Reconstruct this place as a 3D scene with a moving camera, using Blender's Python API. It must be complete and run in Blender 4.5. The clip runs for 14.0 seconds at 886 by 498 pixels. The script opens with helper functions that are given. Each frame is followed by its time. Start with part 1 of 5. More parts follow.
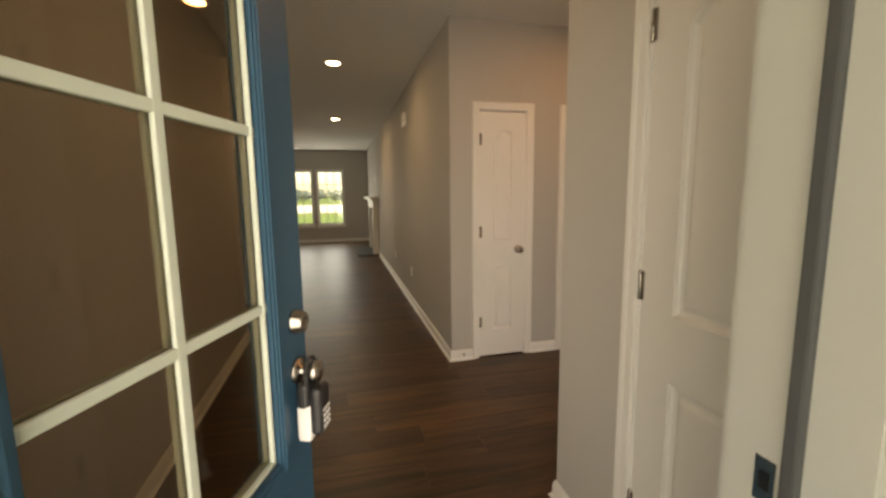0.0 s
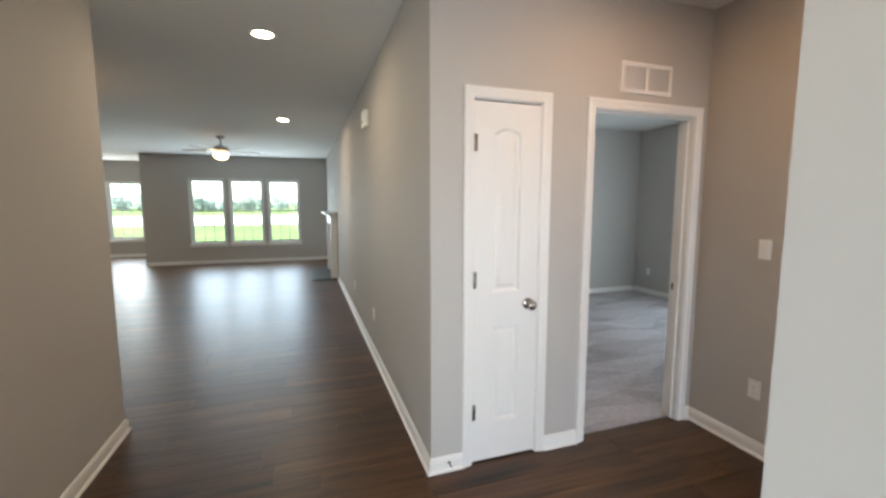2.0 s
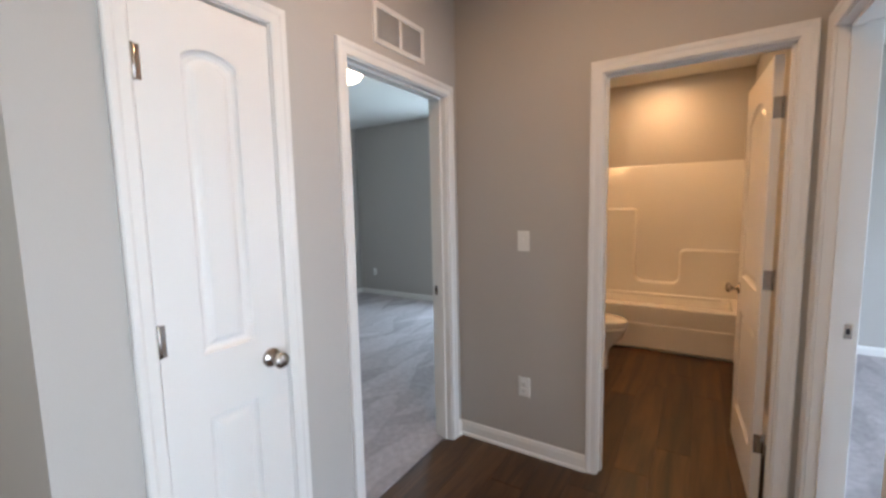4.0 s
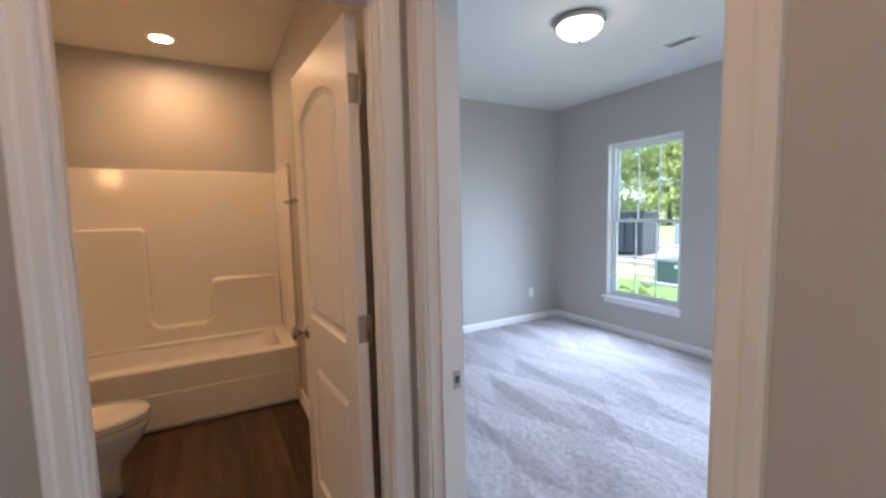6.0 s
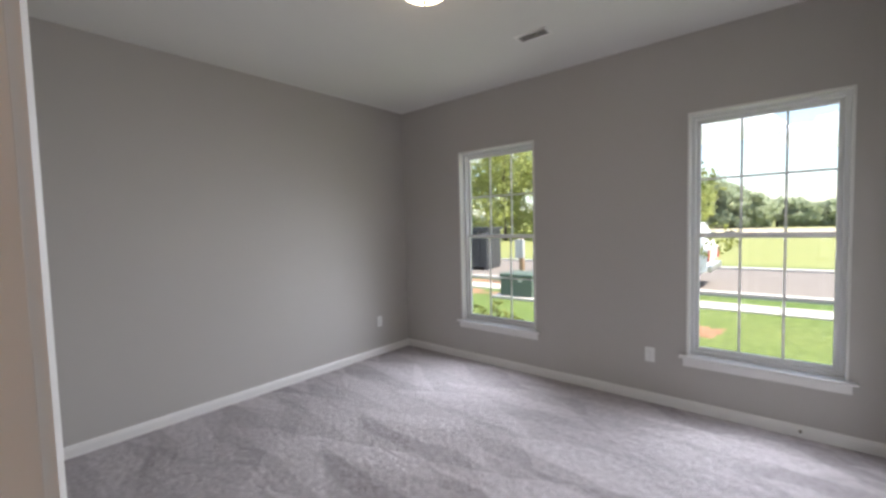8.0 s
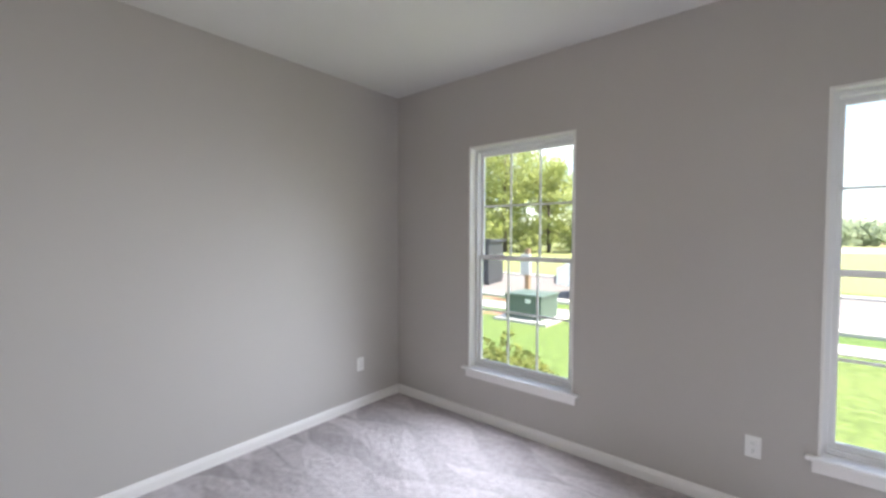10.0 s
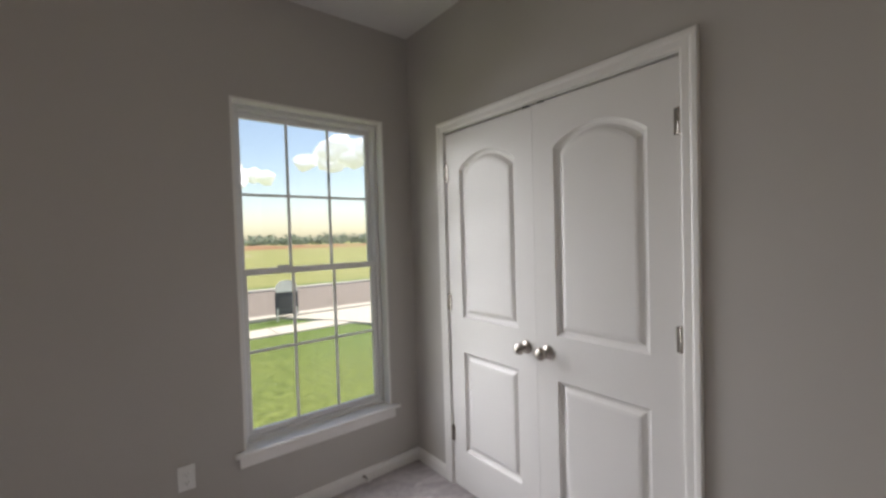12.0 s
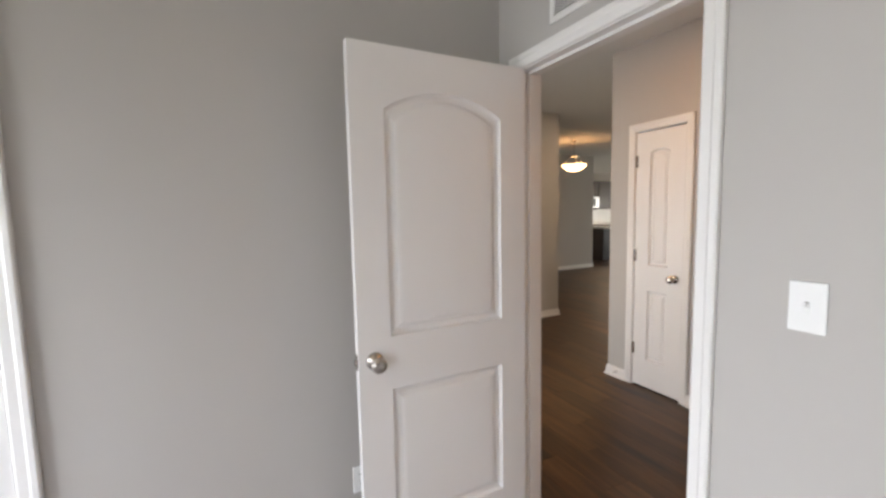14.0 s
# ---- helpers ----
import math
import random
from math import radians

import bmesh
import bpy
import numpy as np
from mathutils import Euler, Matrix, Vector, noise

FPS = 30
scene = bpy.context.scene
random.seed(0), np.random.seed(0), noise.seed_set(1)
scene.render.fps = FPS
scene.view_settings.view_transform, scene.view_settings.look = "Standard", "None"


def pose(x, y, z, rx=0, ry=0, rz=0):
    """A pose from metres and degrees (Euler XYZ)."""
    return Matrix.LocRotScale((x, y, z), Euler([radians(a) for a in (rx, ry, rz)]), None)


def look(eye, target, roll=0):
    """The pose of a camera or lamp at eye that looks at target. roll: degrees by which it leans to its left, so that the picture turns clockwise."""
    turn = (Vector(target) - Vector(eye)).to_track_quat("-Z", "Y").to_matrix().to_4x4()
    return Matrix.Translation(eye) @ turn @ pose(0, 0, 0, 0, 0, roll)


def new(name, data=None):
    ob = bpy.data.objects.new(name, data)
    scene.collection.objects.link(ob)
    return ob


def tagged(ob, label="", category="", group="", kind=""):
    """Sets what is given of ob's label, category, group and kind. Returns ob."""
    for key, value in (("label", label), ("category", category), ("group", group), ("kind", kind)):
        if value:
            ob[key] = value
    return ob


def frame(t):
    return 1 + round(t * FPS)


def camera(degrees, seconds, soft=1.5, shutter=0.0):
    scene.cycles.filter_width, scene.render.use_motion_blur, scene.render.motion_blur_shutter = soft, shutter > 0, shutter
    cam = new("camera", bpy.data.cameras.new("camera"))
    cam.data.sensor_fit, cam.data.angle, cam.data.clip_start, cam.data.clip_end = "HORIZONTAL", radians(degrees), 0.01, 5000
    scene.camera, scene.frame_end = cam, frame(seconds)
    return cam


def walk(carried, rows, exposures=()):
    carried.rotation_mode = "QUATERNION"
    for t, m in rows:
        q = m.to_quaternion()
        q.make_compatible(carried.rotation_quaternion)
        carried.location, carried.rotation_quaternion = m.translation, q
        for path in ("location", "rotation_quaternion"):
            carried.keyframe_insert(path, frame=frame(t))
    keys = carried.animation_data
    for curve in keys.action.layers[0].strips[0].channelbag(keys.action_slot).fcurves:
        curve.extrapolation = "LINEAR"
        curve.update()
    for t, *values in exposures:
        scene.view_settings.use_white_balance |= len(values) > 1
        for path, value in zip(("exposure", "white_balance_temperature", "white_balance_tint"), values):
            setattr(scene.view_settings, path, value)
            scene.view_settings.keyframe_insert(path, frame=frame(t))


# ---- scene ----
cam = camera(94.4, 14.0, soft=2.8)
PATH = [
    (0, (-0.858, -3.182, 1.386), (-0.379, -1.258, 1.122), -0.7),
    (0.5, (-0.796, -2.862, 1.371), (-0.261, -0.951, 1.124), -1.2),
    (1, (-0.681, -2.585, 1.511), (-0.136, -0.674, 1.289), -1.2),
    (1.5, (-0.645, -2.295, 1.490), (-0.033, -0.403, 1.278), -0.7),
    (2, (-0.625, -2.051, 1.487), (0.013, -0.167, 1.274), 0.0),
    (2.2, (-0.598, -1.975, 1.477), (0.028, -0.087, 1.269), 0.3),
    (4.3, (-0.124, -1.187, 1.430), (1.708, -0.412, 1.220), -1.1),
    (4.5, (-0.013, -1.165, 1.445), (1.890, -0.588, 1.234), -0.9),
    (5, (0.259, -1.097, 1.422), (2.249, -1.114, 1.221), -0.6),
    (5.5, (0.519, -0.999, 1.427), (2.422, -1.592, 1.262), -0.5),
    (5.6, (0.578, -1.031, 1.412), (2.459, -1.690, 1.252), -0.3),
    (6, (0.774, -1.109, 1.440), (2.513, -2.080, 1.261), -1.3),
    (6.5, (1.020, -1.275, 1.440), (2.507, -2.603, 1.278), -2.0),
    (7, (1.198, -1.361, 1.429), (2.427, -2.929, 1.253), -2.9),
    (7.5, (1.297, -1.483, 1.420), (2.437, -3.117, 1.252), -2.8),
    (7.7, (1.329, -1.573, 1.415), (2.530, -3.166, 1.273), -2.1),
    (9.8, (1.929, -2.427, 1.472), (3.380, -3.801, 1.389), -0.8),
    (10, (2.070, -2.482, 1.478), (3.356, -4.012, 1.408), 0.1),
    (10.3, (2.096, -2.654, 1.468), (3.126, -4.368, 1.422), 0.4),
    (10.5, (2.214, -2.695, 1.470), (2.961, -4.550, 1.429), -0.2),
    (11, (2.363, -2.754, 1.472), (2.390, -4.754, 1.458), -0.9),
    (11.5, (2.357, -2.858, 1.457), (1.704, -4.748, 1.437), -1.6),
    (12, (2.389, -2.918, 1.448), (1.146, -4.484, 1.393), -1.7),
    (12.5, (2.474, -2.976, 1.438), (0.741, -3.969, 1.327), -2.0),
    (13, (2.506, -2.976, 1.474), (0.544, -3.306, 1.271), -2.1),
    (13.2, (2.503, -2.950, 1.454), (0.515, -3.030, 1.252), -1.2),
    (13.5, (2.501, -2.917, 1.475), (0.542, -2.591, 1.238), -0.9),
    (13.6, (2.501, -2.907, 1.458), (0.568, -2.437, 1.244), -0.9),
    (14, (2.505, -2.866, 1.459), (0.724, -1.974, 1.276), -1.2),
]
walk(cam, [(t, look(eye, target, roll)) for t, eye, target, roll in PATH],
     exposures=[(0, 1.4, 9600, 12), (0.5, 2.1, 6900, 9), (1, 2.25, 6500, 8), (1.5, 2.35, 6200, 6), (2, 2.4, 6000, 5), (4.3, 2.5, 5500, 6), (5, 2.6, 5350, 7), (6, 2.25, 5350, 8), (6.5, 2.0, 5600, 10),
                (7.5, 1.4, 6700, 13), (9.8, 2.0, 6500, 12), (10, 2.0, 6500, 12), (10.5, 1.55, 6900, 12), (11, 1.1, 8100, 15), (11.5, 0.9, 7500, 15), (12, 0.8, 7300, 14), (12.5, 0.8, 7300, 15), (13, 1.0, 7300, 13), (13.5, 1.5, 6800, 14), (14, 2.05, 6850, 12)])

# ---- world, sun and large lights ----
world = bpy.data.worlds.new("world")
scene.world = world
world.use_nodes = True
_wn = world.node_tree.nodes
_sky = _wn.new("ShaderNodeTexSky")
_sky.sky_type, _sky.sun_disc = "NISHITA", False
_sky.sun_elevation, _sky.sun_rotation = radians(58), radians(285)
_sky.air_density, _sky.dust_density = 1.0, 1.1
_wn["Background"].inputs[1].default_value = 0.15
world.node_tree.links.new(_sky.outputs[0], _wn["Background"].inputs[0])
sun = new("sun", bpy.data.lights.new("sun", "SUN"))
sun.data.energy, sun.data.angle, sun.data.color = 4.8, radians(0.6), (1.0, 0.95, 0.86)
sun.matrix_world = look((-40, -11, 67), (0, 0, 0))


def downlight_glow(x, y, watts, colour, spread=180):
    """The light of a flat recessed diffuser, facing down."""
    d = bpy.data.lights.new("downlight_glow", "AREA")
    d.shape, d.size, d.energy, d.color, d.spread = "DISK", 0.13, watts, colour, radians(spread)
    new("downlight_glow", d).location = (x, y, CEIL - 0.012)


WARM = (1.0, 0.74, 0.48)
CEIL = 2.72
downlight_glow(-0.86, 1.32, 2.2, WARM)
downlight_glow(-0.87, 4.49, 3.0, WARM)
downlight_glow(-0.85, -1.35, 1.3, WARM)
downlight_glow(0.95, -0.85, 1.5, (1.0, 0.43, 0.135))
downlight_glow(4.40, -0.87, 1.9, (1.0, 0.455, 0.145), 165)
downlight_glow(-6.80, 7.90, 7.9, WARM)


def opening_light(x, y, z, wide, high, turn, watts, spread=180, tilt=0, colour=(1.0, 0.98, 0.93)):
    """An added lamp for the sky's light in a window or door opening, facing into the room and, by tilt, downwards."""
    d = bpy.data.lights.new("opening_daylight", "AREA")
    d.shape, d.size, d.size_y = "RECTANGLE", wide, high
    d.energy, d.color, d.spread = watts, colour, radians(spread)
    o = new("opening_daylight", d)
    o.matrix_world = pose(x, y, z, 90 - tilt, 0, turn)


for wx in (1.513, 3.583):
    opening_light(wx, -5.105, 1.29, 0.78, 1.68, 0, 1.0, 170, 0, (0.90, 0.93, 0.90))
    for wz in (0.66, 1.08, 1.50, 1.92):
        opening_light(wx, -5.02, wz, 0.76, 0.30, 0, 2.1, 130, 30, (0.80, 0.875, 1.0))
opening_light(4.815, 1.325, 1.29, 0.78, 1.68, 90, 8.5, 180, 0, (0.82, 0.93, 1.0))
# added lamp just inside the front doorway, standing in for daylight from the porch
opening_light(-0.87, -2.75, 1.03, 0.84, 1.95, -11, 3.4, 101, 0, (0.95, 0.96, 1.0))
for wx in (-2.90, -2.005, -1.11):
    opening_light(wx, 9.645, 1.33, 0.74, 1.58, 180, 5.5, 180, 0, (0.86, 0.95, 1.0))
for wx in (-6.775, -5.425):
    opening_light(wx, 11.945, 1.33, 0.78, 1.58, 180, 9)


# ---- materials ----
def mat(name, base, rough=0.6, metal=0.0, vary=0.0, scale=3.0, bump=0.0, bump_scale=60.0, emit=0.0, coat=0.0, spec=0.5, tint=None, rand=0.0):
    m = bpy.data.materials.new(name)
    m.use_nodes = True
    nt = m.node_tree
    N, L = nt.nodes, nt.links
    b = N["Principled BSDF"]
    b.inputs["Base Color"].default_value = (*base, 1)
    b.inputs["Roughness"].default_value = rough
    b.inputs["Metallic"].default_value = metal
    b.inputs["Specular IOR Level"].default_value = spec
    b.inputs["Coat Weight"].default_value = coat
    tc = N.new("ShaderNodeTexCoord")
    if vary or rand:
        n1 = N.new("ShaderNodeTexNoise")
        n1.inputs["Scale"].default_value, n1.inputs["Detail"].default_value = scale, 6
        L.new(tc.outputs["Object"], n1.inputs["Vector"])
        mix = N.new("ShaderNodeMix")
        mix.data_type = "RGBA"
        lo = tint or tuple(c * (1 - vary) for c in base)
        mix.inputs[6].default_value, mix.inputs[7].default_value = (*lo, 1), (*(min(1, c * (1 + 0.5 * vary)) for c in base), 1)
        L.new(n1.outputs["Fac"], mix.inputs[0])
        out = mix.outputs[2]
        if rand:
            oi, hs, mr = N.new("ShaderNodeObjectInfo"), N.new("ShaderNodeHueSaturation"), N.new("ShaderNodeMapRange")
            mr.inputs[3].default_value, mr.inputs[4].default_value = 1 - rand, 1 + rand
            L.new(oi.outputs["Random"], mr.inputs[0])
            L.new(mr.outputs[0], hs.inputs["Value"])
            L.new(out, hs.inputs["Color"])
            out = hs.outputs[0]
        L.new(out, b.inputs["Base Color"])
    if bump:
        n2, bp = N.new("ShaderNodeTexNoise"), N.new("ShaderNodeBump")
        n2.inputs["Scale"].default_value, n2.inputs["Detail"].default_value = bump_scale, 5
        bp.inputs["Strength"].default_value, bp.inputs["Distance"].default_value = bump, 0.002
        L.new(tc.outputs["Object"], n2.inputs["Vector"])
        L.new(n2.outputs["Fac"], bp.inputs["Height"])
        L.new(bp.outputs[0], b.inputs["Normal"])
    if emit:
        b.inputs["Emission Color"].default_value = (*base, 1)
        b.inputs["Emission Strength"].default_value = emit
    return m


def glass_mat(name, tint=(1, 1, 1), gloss=0.01):
    m = bpy.data.materials.new(name)
    m.use_nodes = True
    N, L = m.node_tree.nodes, m.node_tree.links
    N.remove(N["Principled BSDF"])
    t, g, x, f = N.new("ShaderNodeBsdfTransparent"), N.new("ShaderNodeBsdfGlossy"), N.new("ShaderNodeMixShader"), N.new("ShaderNodeLayerWeight")
    p, q = N.new("ShaderNodeMath"), N.new("ShaderNodeMapRange")
    t.inputs[0].default_value, g.inputs["Roughness"].default_value = (*tint, 1), gloss
    p.operation, p.inputs[1].default_value = "POWER", 5.0
    f.inputs[0].default_value = 0.5
    q.inputs[3].default_value, q.inputs[4].default_value = 0.04, 0.9
    L.new(f.outputs["Facing"], p.inputs[0])
    L.new(p.outputs[0], q.inputs[0])
    L.new(q.outputs[0], x.inputs[0])
    L.new(t.outputs[0], x.inputs[1])
    L.new(g.outputs[0], x.inputs[2])
    L.new(x.outputs[0], N["Material Output"].inputs[0])
    return m


def carpet_mat():
    """Cut pile, brushed light and dark in vacuum strokes that fan two ways."""
    m = mat("carpet_pile", (0.36, 0.325, 0.33), 0.95, spec=0.1)
    N, L = m.node_tree.nodes, m.node_tree.links
    b, tc = N["Principled BSDF"], N["Texture Coordinate"]
    b.inputs["Sheen Weight"].default_value = 0.15

    def calc(op, p, q=0.0, r=None):
        n = N.new("ShaderNodeMath")
        n.operation = op
        for k, v in enumerate((p, q) if r is None else (p, q, r)):
            if isinstance(v, (int, float)):
                n.inputs[k].default_value = v
            else:
                L.new(v, n.inputs[k])
        return n.outputs[0]

    wob, add, sc = N.new("ShaderNodeTexNoise"), N.new("ShaderNodeVectorMath"), N.new("ShaderNodeVectorMath")
    wob.inputs["Scale"].default_value, wob.inputs["Detail"].default_value = 1.3, 3
    sc.operation, sc.inputs["Scale"].default_value = "SCALE", 0.34
    L.new(tc.outputs["Object"], wob.inputs["Vector"])
    L.new(wob.outputs["Color"], sc.inputs[0])
    L.new(tc.outputs["Object"], add.inputs[0])
    L.new(sc.outputs[0], add.inputs[1])
    strokes = []
    for turn, wide, long in ((0.62, 0.36, 1.25), (-0.35, 0.52, 1.7)):
        mp, sep = N.new("ShaderNodeMapping"), N.new("ShaderNodeSeparateXYZ")
        mp.inputs["Rotation"].default_value = (0, 0, turn)
        mp.inputs["Scale"].default_value = (1 / long, 1 / wide, 1)
        L.new(add.outputs[0], mp.inputs[0])
        L.new(mp.outputs[0], sep.inputs[0])
        lane = calc("FLOOR", sep.outputs[1])
        rnd = N.new("ShaderNodeTexWhiteNoise")
        rnd.noise_dimensions = "1D"
        L.new(lane, rnd.inputs["W"])
        along = calc("FRACT", calc("ADD", sep.outputs[0], rnd.outputs["Value"]))
        across = calc("ABSOLUTE", calc("MULTIPLY_ADD", calc("FRACT", sep.outputs[1]), 2.0, -1.0))
        wedge = calc("SUBTRACT", along, calc("MULTIPLY", across, 0.85))
        soft = N.new("ShaderNodeMapRange")
        soft.inputs[1].default_value, soft.inputs[2].default_value = -0.03, 0.05
        L.new(wedge, soft.inputs[0])
        strokes.append(calc("MULTIPLY", soft.outputs[0], calc("MULTIPLY_ADD", rnd.outputs["Value"], 0.5, 0.5)))
    both = N.new("ShaderNodeMixRGB")
    both.inputs[0].default_value = 0.42
    L.new(strokes[0], both.inputs[1])
    L.new(strokes[1], both.inputs[2])
    col = N.new("ShaderNodeMixRGB")
    col.inputs[1].default_value, col.inputs[2].default_value = (0.34, 0.306, 0.309, 1), (0.60, 0.555, 0.563, 1)
    patch, fade = N.new("ShaderNodeTexNoise"), N.new("ShaderNodeMapRange")
    patch.inputs["Scale"].default_value, patch.inputs["Detail"].default_value = 1.1, 2
    fade.inputs[1].default_value, fade.inputs[2].default_value = 0.38, 0.62
    L.new(tc.outputs["Object"], patch.inputs["Vector"])
    L.new(patch.outputs["Fac"], fade.inputs[0])
    keep = N.new("ShaderNodeMixRGB")
    keep.inputs[1].default_value = (0.42, 0.42, 0.42, 1)
    L.new(calc("MULTIPLY_ADD", fade.outputs[0], 0.6, 0.4), keep.inputs[0])
    L.new(both.outputs[0], keep.inputs[2])
    L.new(keep.outputs[0], col.inputs[0])
    fine, fib = N.new("ShaderNodeTexNoise"), N.new("ShaderNodeTexNoise")
    fine.inputs["Scale"].default_value, fine.inputs["Detail"].default_value = 24, 7
    fib.inputs["Scale"].default_value, fib.inputs["Detail"].default_value = 380, 3
    mul, mr = N.new("ShaderNodeMixRGB"), N.new("ShaderNodeMapRange")
    mul.blend_type, mul.inputs[0].default_value = "MULTIPLY", 0.6
    mr.inputs[3].default_value, mr.inputs[4].default_value = 0.5, 1.45
    for t in (fine, fib):
        L.new(tc.outputs["Object"], t.inputs["Vector"])
    L.new(fine.outputs["Fac"], mr.inputs[0])
    L.new(col.outputs[0], mul.inputs[1])
    L.new(mr.outputs[0], mul.inputs[2])
    L.new(mul.outputs[0], b.inputs["Base Color"])
    bp, bp2 = N.new("ShaderNodeBump"), N.new("ShaderNodeBump")
    bp.inputs["Strength"].default_value, bp.inputs["Distance"].default_value = 0.9, 0.006
    bp2.inputs["Strength"].default_value, bp2.inputs["Distance"].default_value = 0.6, 0.02
    L.new(fib.outputs["Fac"], bp.inputs["Height"])
    L.new(fine.outputs["Fac"], bp2.inputs["Height"])
    L.new(bp.outputs[0], bp2.inputs["Normal"])
    L.new(bp2.outputs[0], b.inputs["Normal"])
    return m


def plank_mat(name, dark, light, island=False):
    m = mat(name, light, 0.42, spec=0.42)
    N, L = m.node_tree.nodes, m.node_tree.links
    b, tc = N["Principled BSDF"], N["Texture Coordinate"]
    geo = N.new("ShaderNodeNewGeometry")
    if island:
        rnd = geo.outputs["Random Per Island"]
    else:
        rnd = N.new("ShaderNodeObjectInfo").outputs["Random"]
    mp = N.new("ShaderNodeMapping")
    mp.inputs["Scale"].default_value = (1.3, 15, 1)
    off = N.new("ShaderNodeVectorMath")
    off.operation = "SCALE"
    off.inputs[0].default_value = (57, 13, 0)
    L.new(rnd, off.inputs["Scale"])
    L.new(off.outputs[0], mp.inputs["Location"])
    L.new(geo.outputs["Position"], mp.inputs[0])
    g = N.new("ShaderNodeTexNoise")
    g.inputs["Scale"].default_value, g.inputs["Detail"].default_value, g.inputs["Distortion"].default_value = 1.0, 8, 0.8
    L.new(mp.outputs[0], g.inputs["Vector"])
    ramp = N.new("ShaderNodeValToRGB")
    ramp.color_ramp.elements[0].position, ramp.color_ramp.elements[0].color = 0.28, (*dark, 1)
    ramp.color_ramp.elements[1].position, ramp.color_ramp.elements[1].color = 0.72, (*light, 1)
    L.new(g.outputs["Fac"], ramp.inputs[0])
    hs, mr = N.new("ShaderNodeHueSaturation"), N.new("ShaderNodeMapRange")
    mr.inputs[3].default_value, mr.inputs[4].default_value = 0.70, 1.28
    L.new(rnd, mr.inputs[0])
    L.new(mr.outputs[0], hs.inputs["Value"])
    L.new(ramp.outputs[0], hs.inputs["Color"])
    L.new(hs.outputs[0], b.inputs["Base Color"])
    bp, rr = N.new("ShaderNodeBump"), N.new("ShaderNodeMapRange")
    bp.inputs["Strength"].default_value, bp.inputs["Distance"].default_value = 0.40, 0.0016
    rr.inputs[3].default_value, rr.inputs[4].default_value = 0.32, 0.48
    L.new(g.outputs["Fac"], bp.inputs["Height"])
    L.new(bp.outputs[0], b.inputs["Normal"])
    L.new(g.outputs["Fac"], rr.inputs[0])
    L.new(rr.outputs[0], b.inputs["Roughness"])
    return m


PAINT = mat("greige_wall_paint", (0.49, 0.468, 0.442), 0.75, vary=0.06, scale=0.8, bump=0.12, bump_scale=180, spec=0.3)
CEILING = mat("white_ceiling_paint", (0.74, 0.73, 0.70), 0.9, vary=0.05, scale=1.2, bump=0.5, bump_scale=70, spec=0.2)
TRIM = mat("white_trim_enamel", (0.80, 0.785, 0.76), 0.34, vary=0.02, scale=2)
DOORW = mat("white_door_enamel", (0.80, 0.785, 0.765), 0.38, vary=0.03, scale=2, bump=0.12, bump_scale=240)
VINYL = mat("white_window_vinyl", (0.80, 0.80, 0.80), 0.4, vary=0.03)
NICKEL = mat("satin_nickel", (0.48, 0.44, 0.40), 0.26, 1.0, vary=0.1, scale=30)
BLUE = mat("blue_door_paint", (0.028, 0.092, 0.155), 0.38, vary=0.08, scale=2, bump=0.06, bump_scale=120)
PLASTIC = mat("white_plastic", (0.82, 0.82, 0.80), 0.35, vary=0.02)
BLACK = mat("black_plastic", (0.02, 0.02, 0.022), 0.4, vary=0.1)
RUBBER = mat("grey_weatherstrip", (0.12, 0.12, 0.13), 0.7, vary=0.15, scale=12)
CARPET = carpet_mat()
PLANK = plank_mat("dark_vinyl_plank", (0.017, 0.008, 0.0035), (0.120, 0.058, 0.024))
PLANK_FAR = plank_mat("dark_vinyl_plank_far", (0.017, 0.008, 0.0035), (0.120, 0.058, 0.024), island=True)
JOINT = mat("plank_joint", (0.02, 0.012, 0.008), 0.8, vary=0.2)
GLASS = glass_mat("low_e_window_glass", (0.95, 0.96, 0.95))
BULB = mat("frosted_glass_lit", (1.0, 0.76, 0.52), 0.4, emit=3.6)
VANITY = mat("warm_frosted_globe_lit", (1.0, 0.50, 0.18), 0.4, emit=9.0)
AMBER = mat("amber_frosted_glass_lit", (1.0, 0.62, 0.30), 0.4, emit=1.7)
LED = mat("led_diffuser", (1.0, 0.78, 0.50), 0.5, emit=14.0)


# ---- mesh helpers ----
def box(bm, x0, x1, y0, y1, z0, z1):
    v = [bm.verts.new((x, y, z)) for z in (z0, z1) for y in (y0, y1) for x in (x0, x1)]
    for f in ((0, 2, 3, 1), (4, 5, 7, 6), (0, 1, 5, 4), (2, 6, 7, 3), (0, 4, 6, 2), (1, 3, 7, 5)):
        bm.faces.new([v[i] for i in f])
    return v


def rbox(bm, x0, x1, y0, y1, z0, z1, r=0.004, seg=2):
    b2 = bmesh.new()
    box(b2, x0, x1, y0, y1, z0, z1)
    bmesh.ops.bevel(b2, geom=b2.edges[:], offset=r, segments=seg, affect="EDGES", profile=0.5)
    merge(bm, b2)


def merge(bm, b2, m=None):
    if m is not None:
        bmesh.ops.transform(b2, matrix=m, verts=b2.verts[:])
    table = {v: bm.verts.new(v.co) for v in b2.verts}
    for f in b2.faces:
        nf = bm.faces.new([table[v] for v in f.verts])
        nf.smooth = f.smooth
    b2.free()


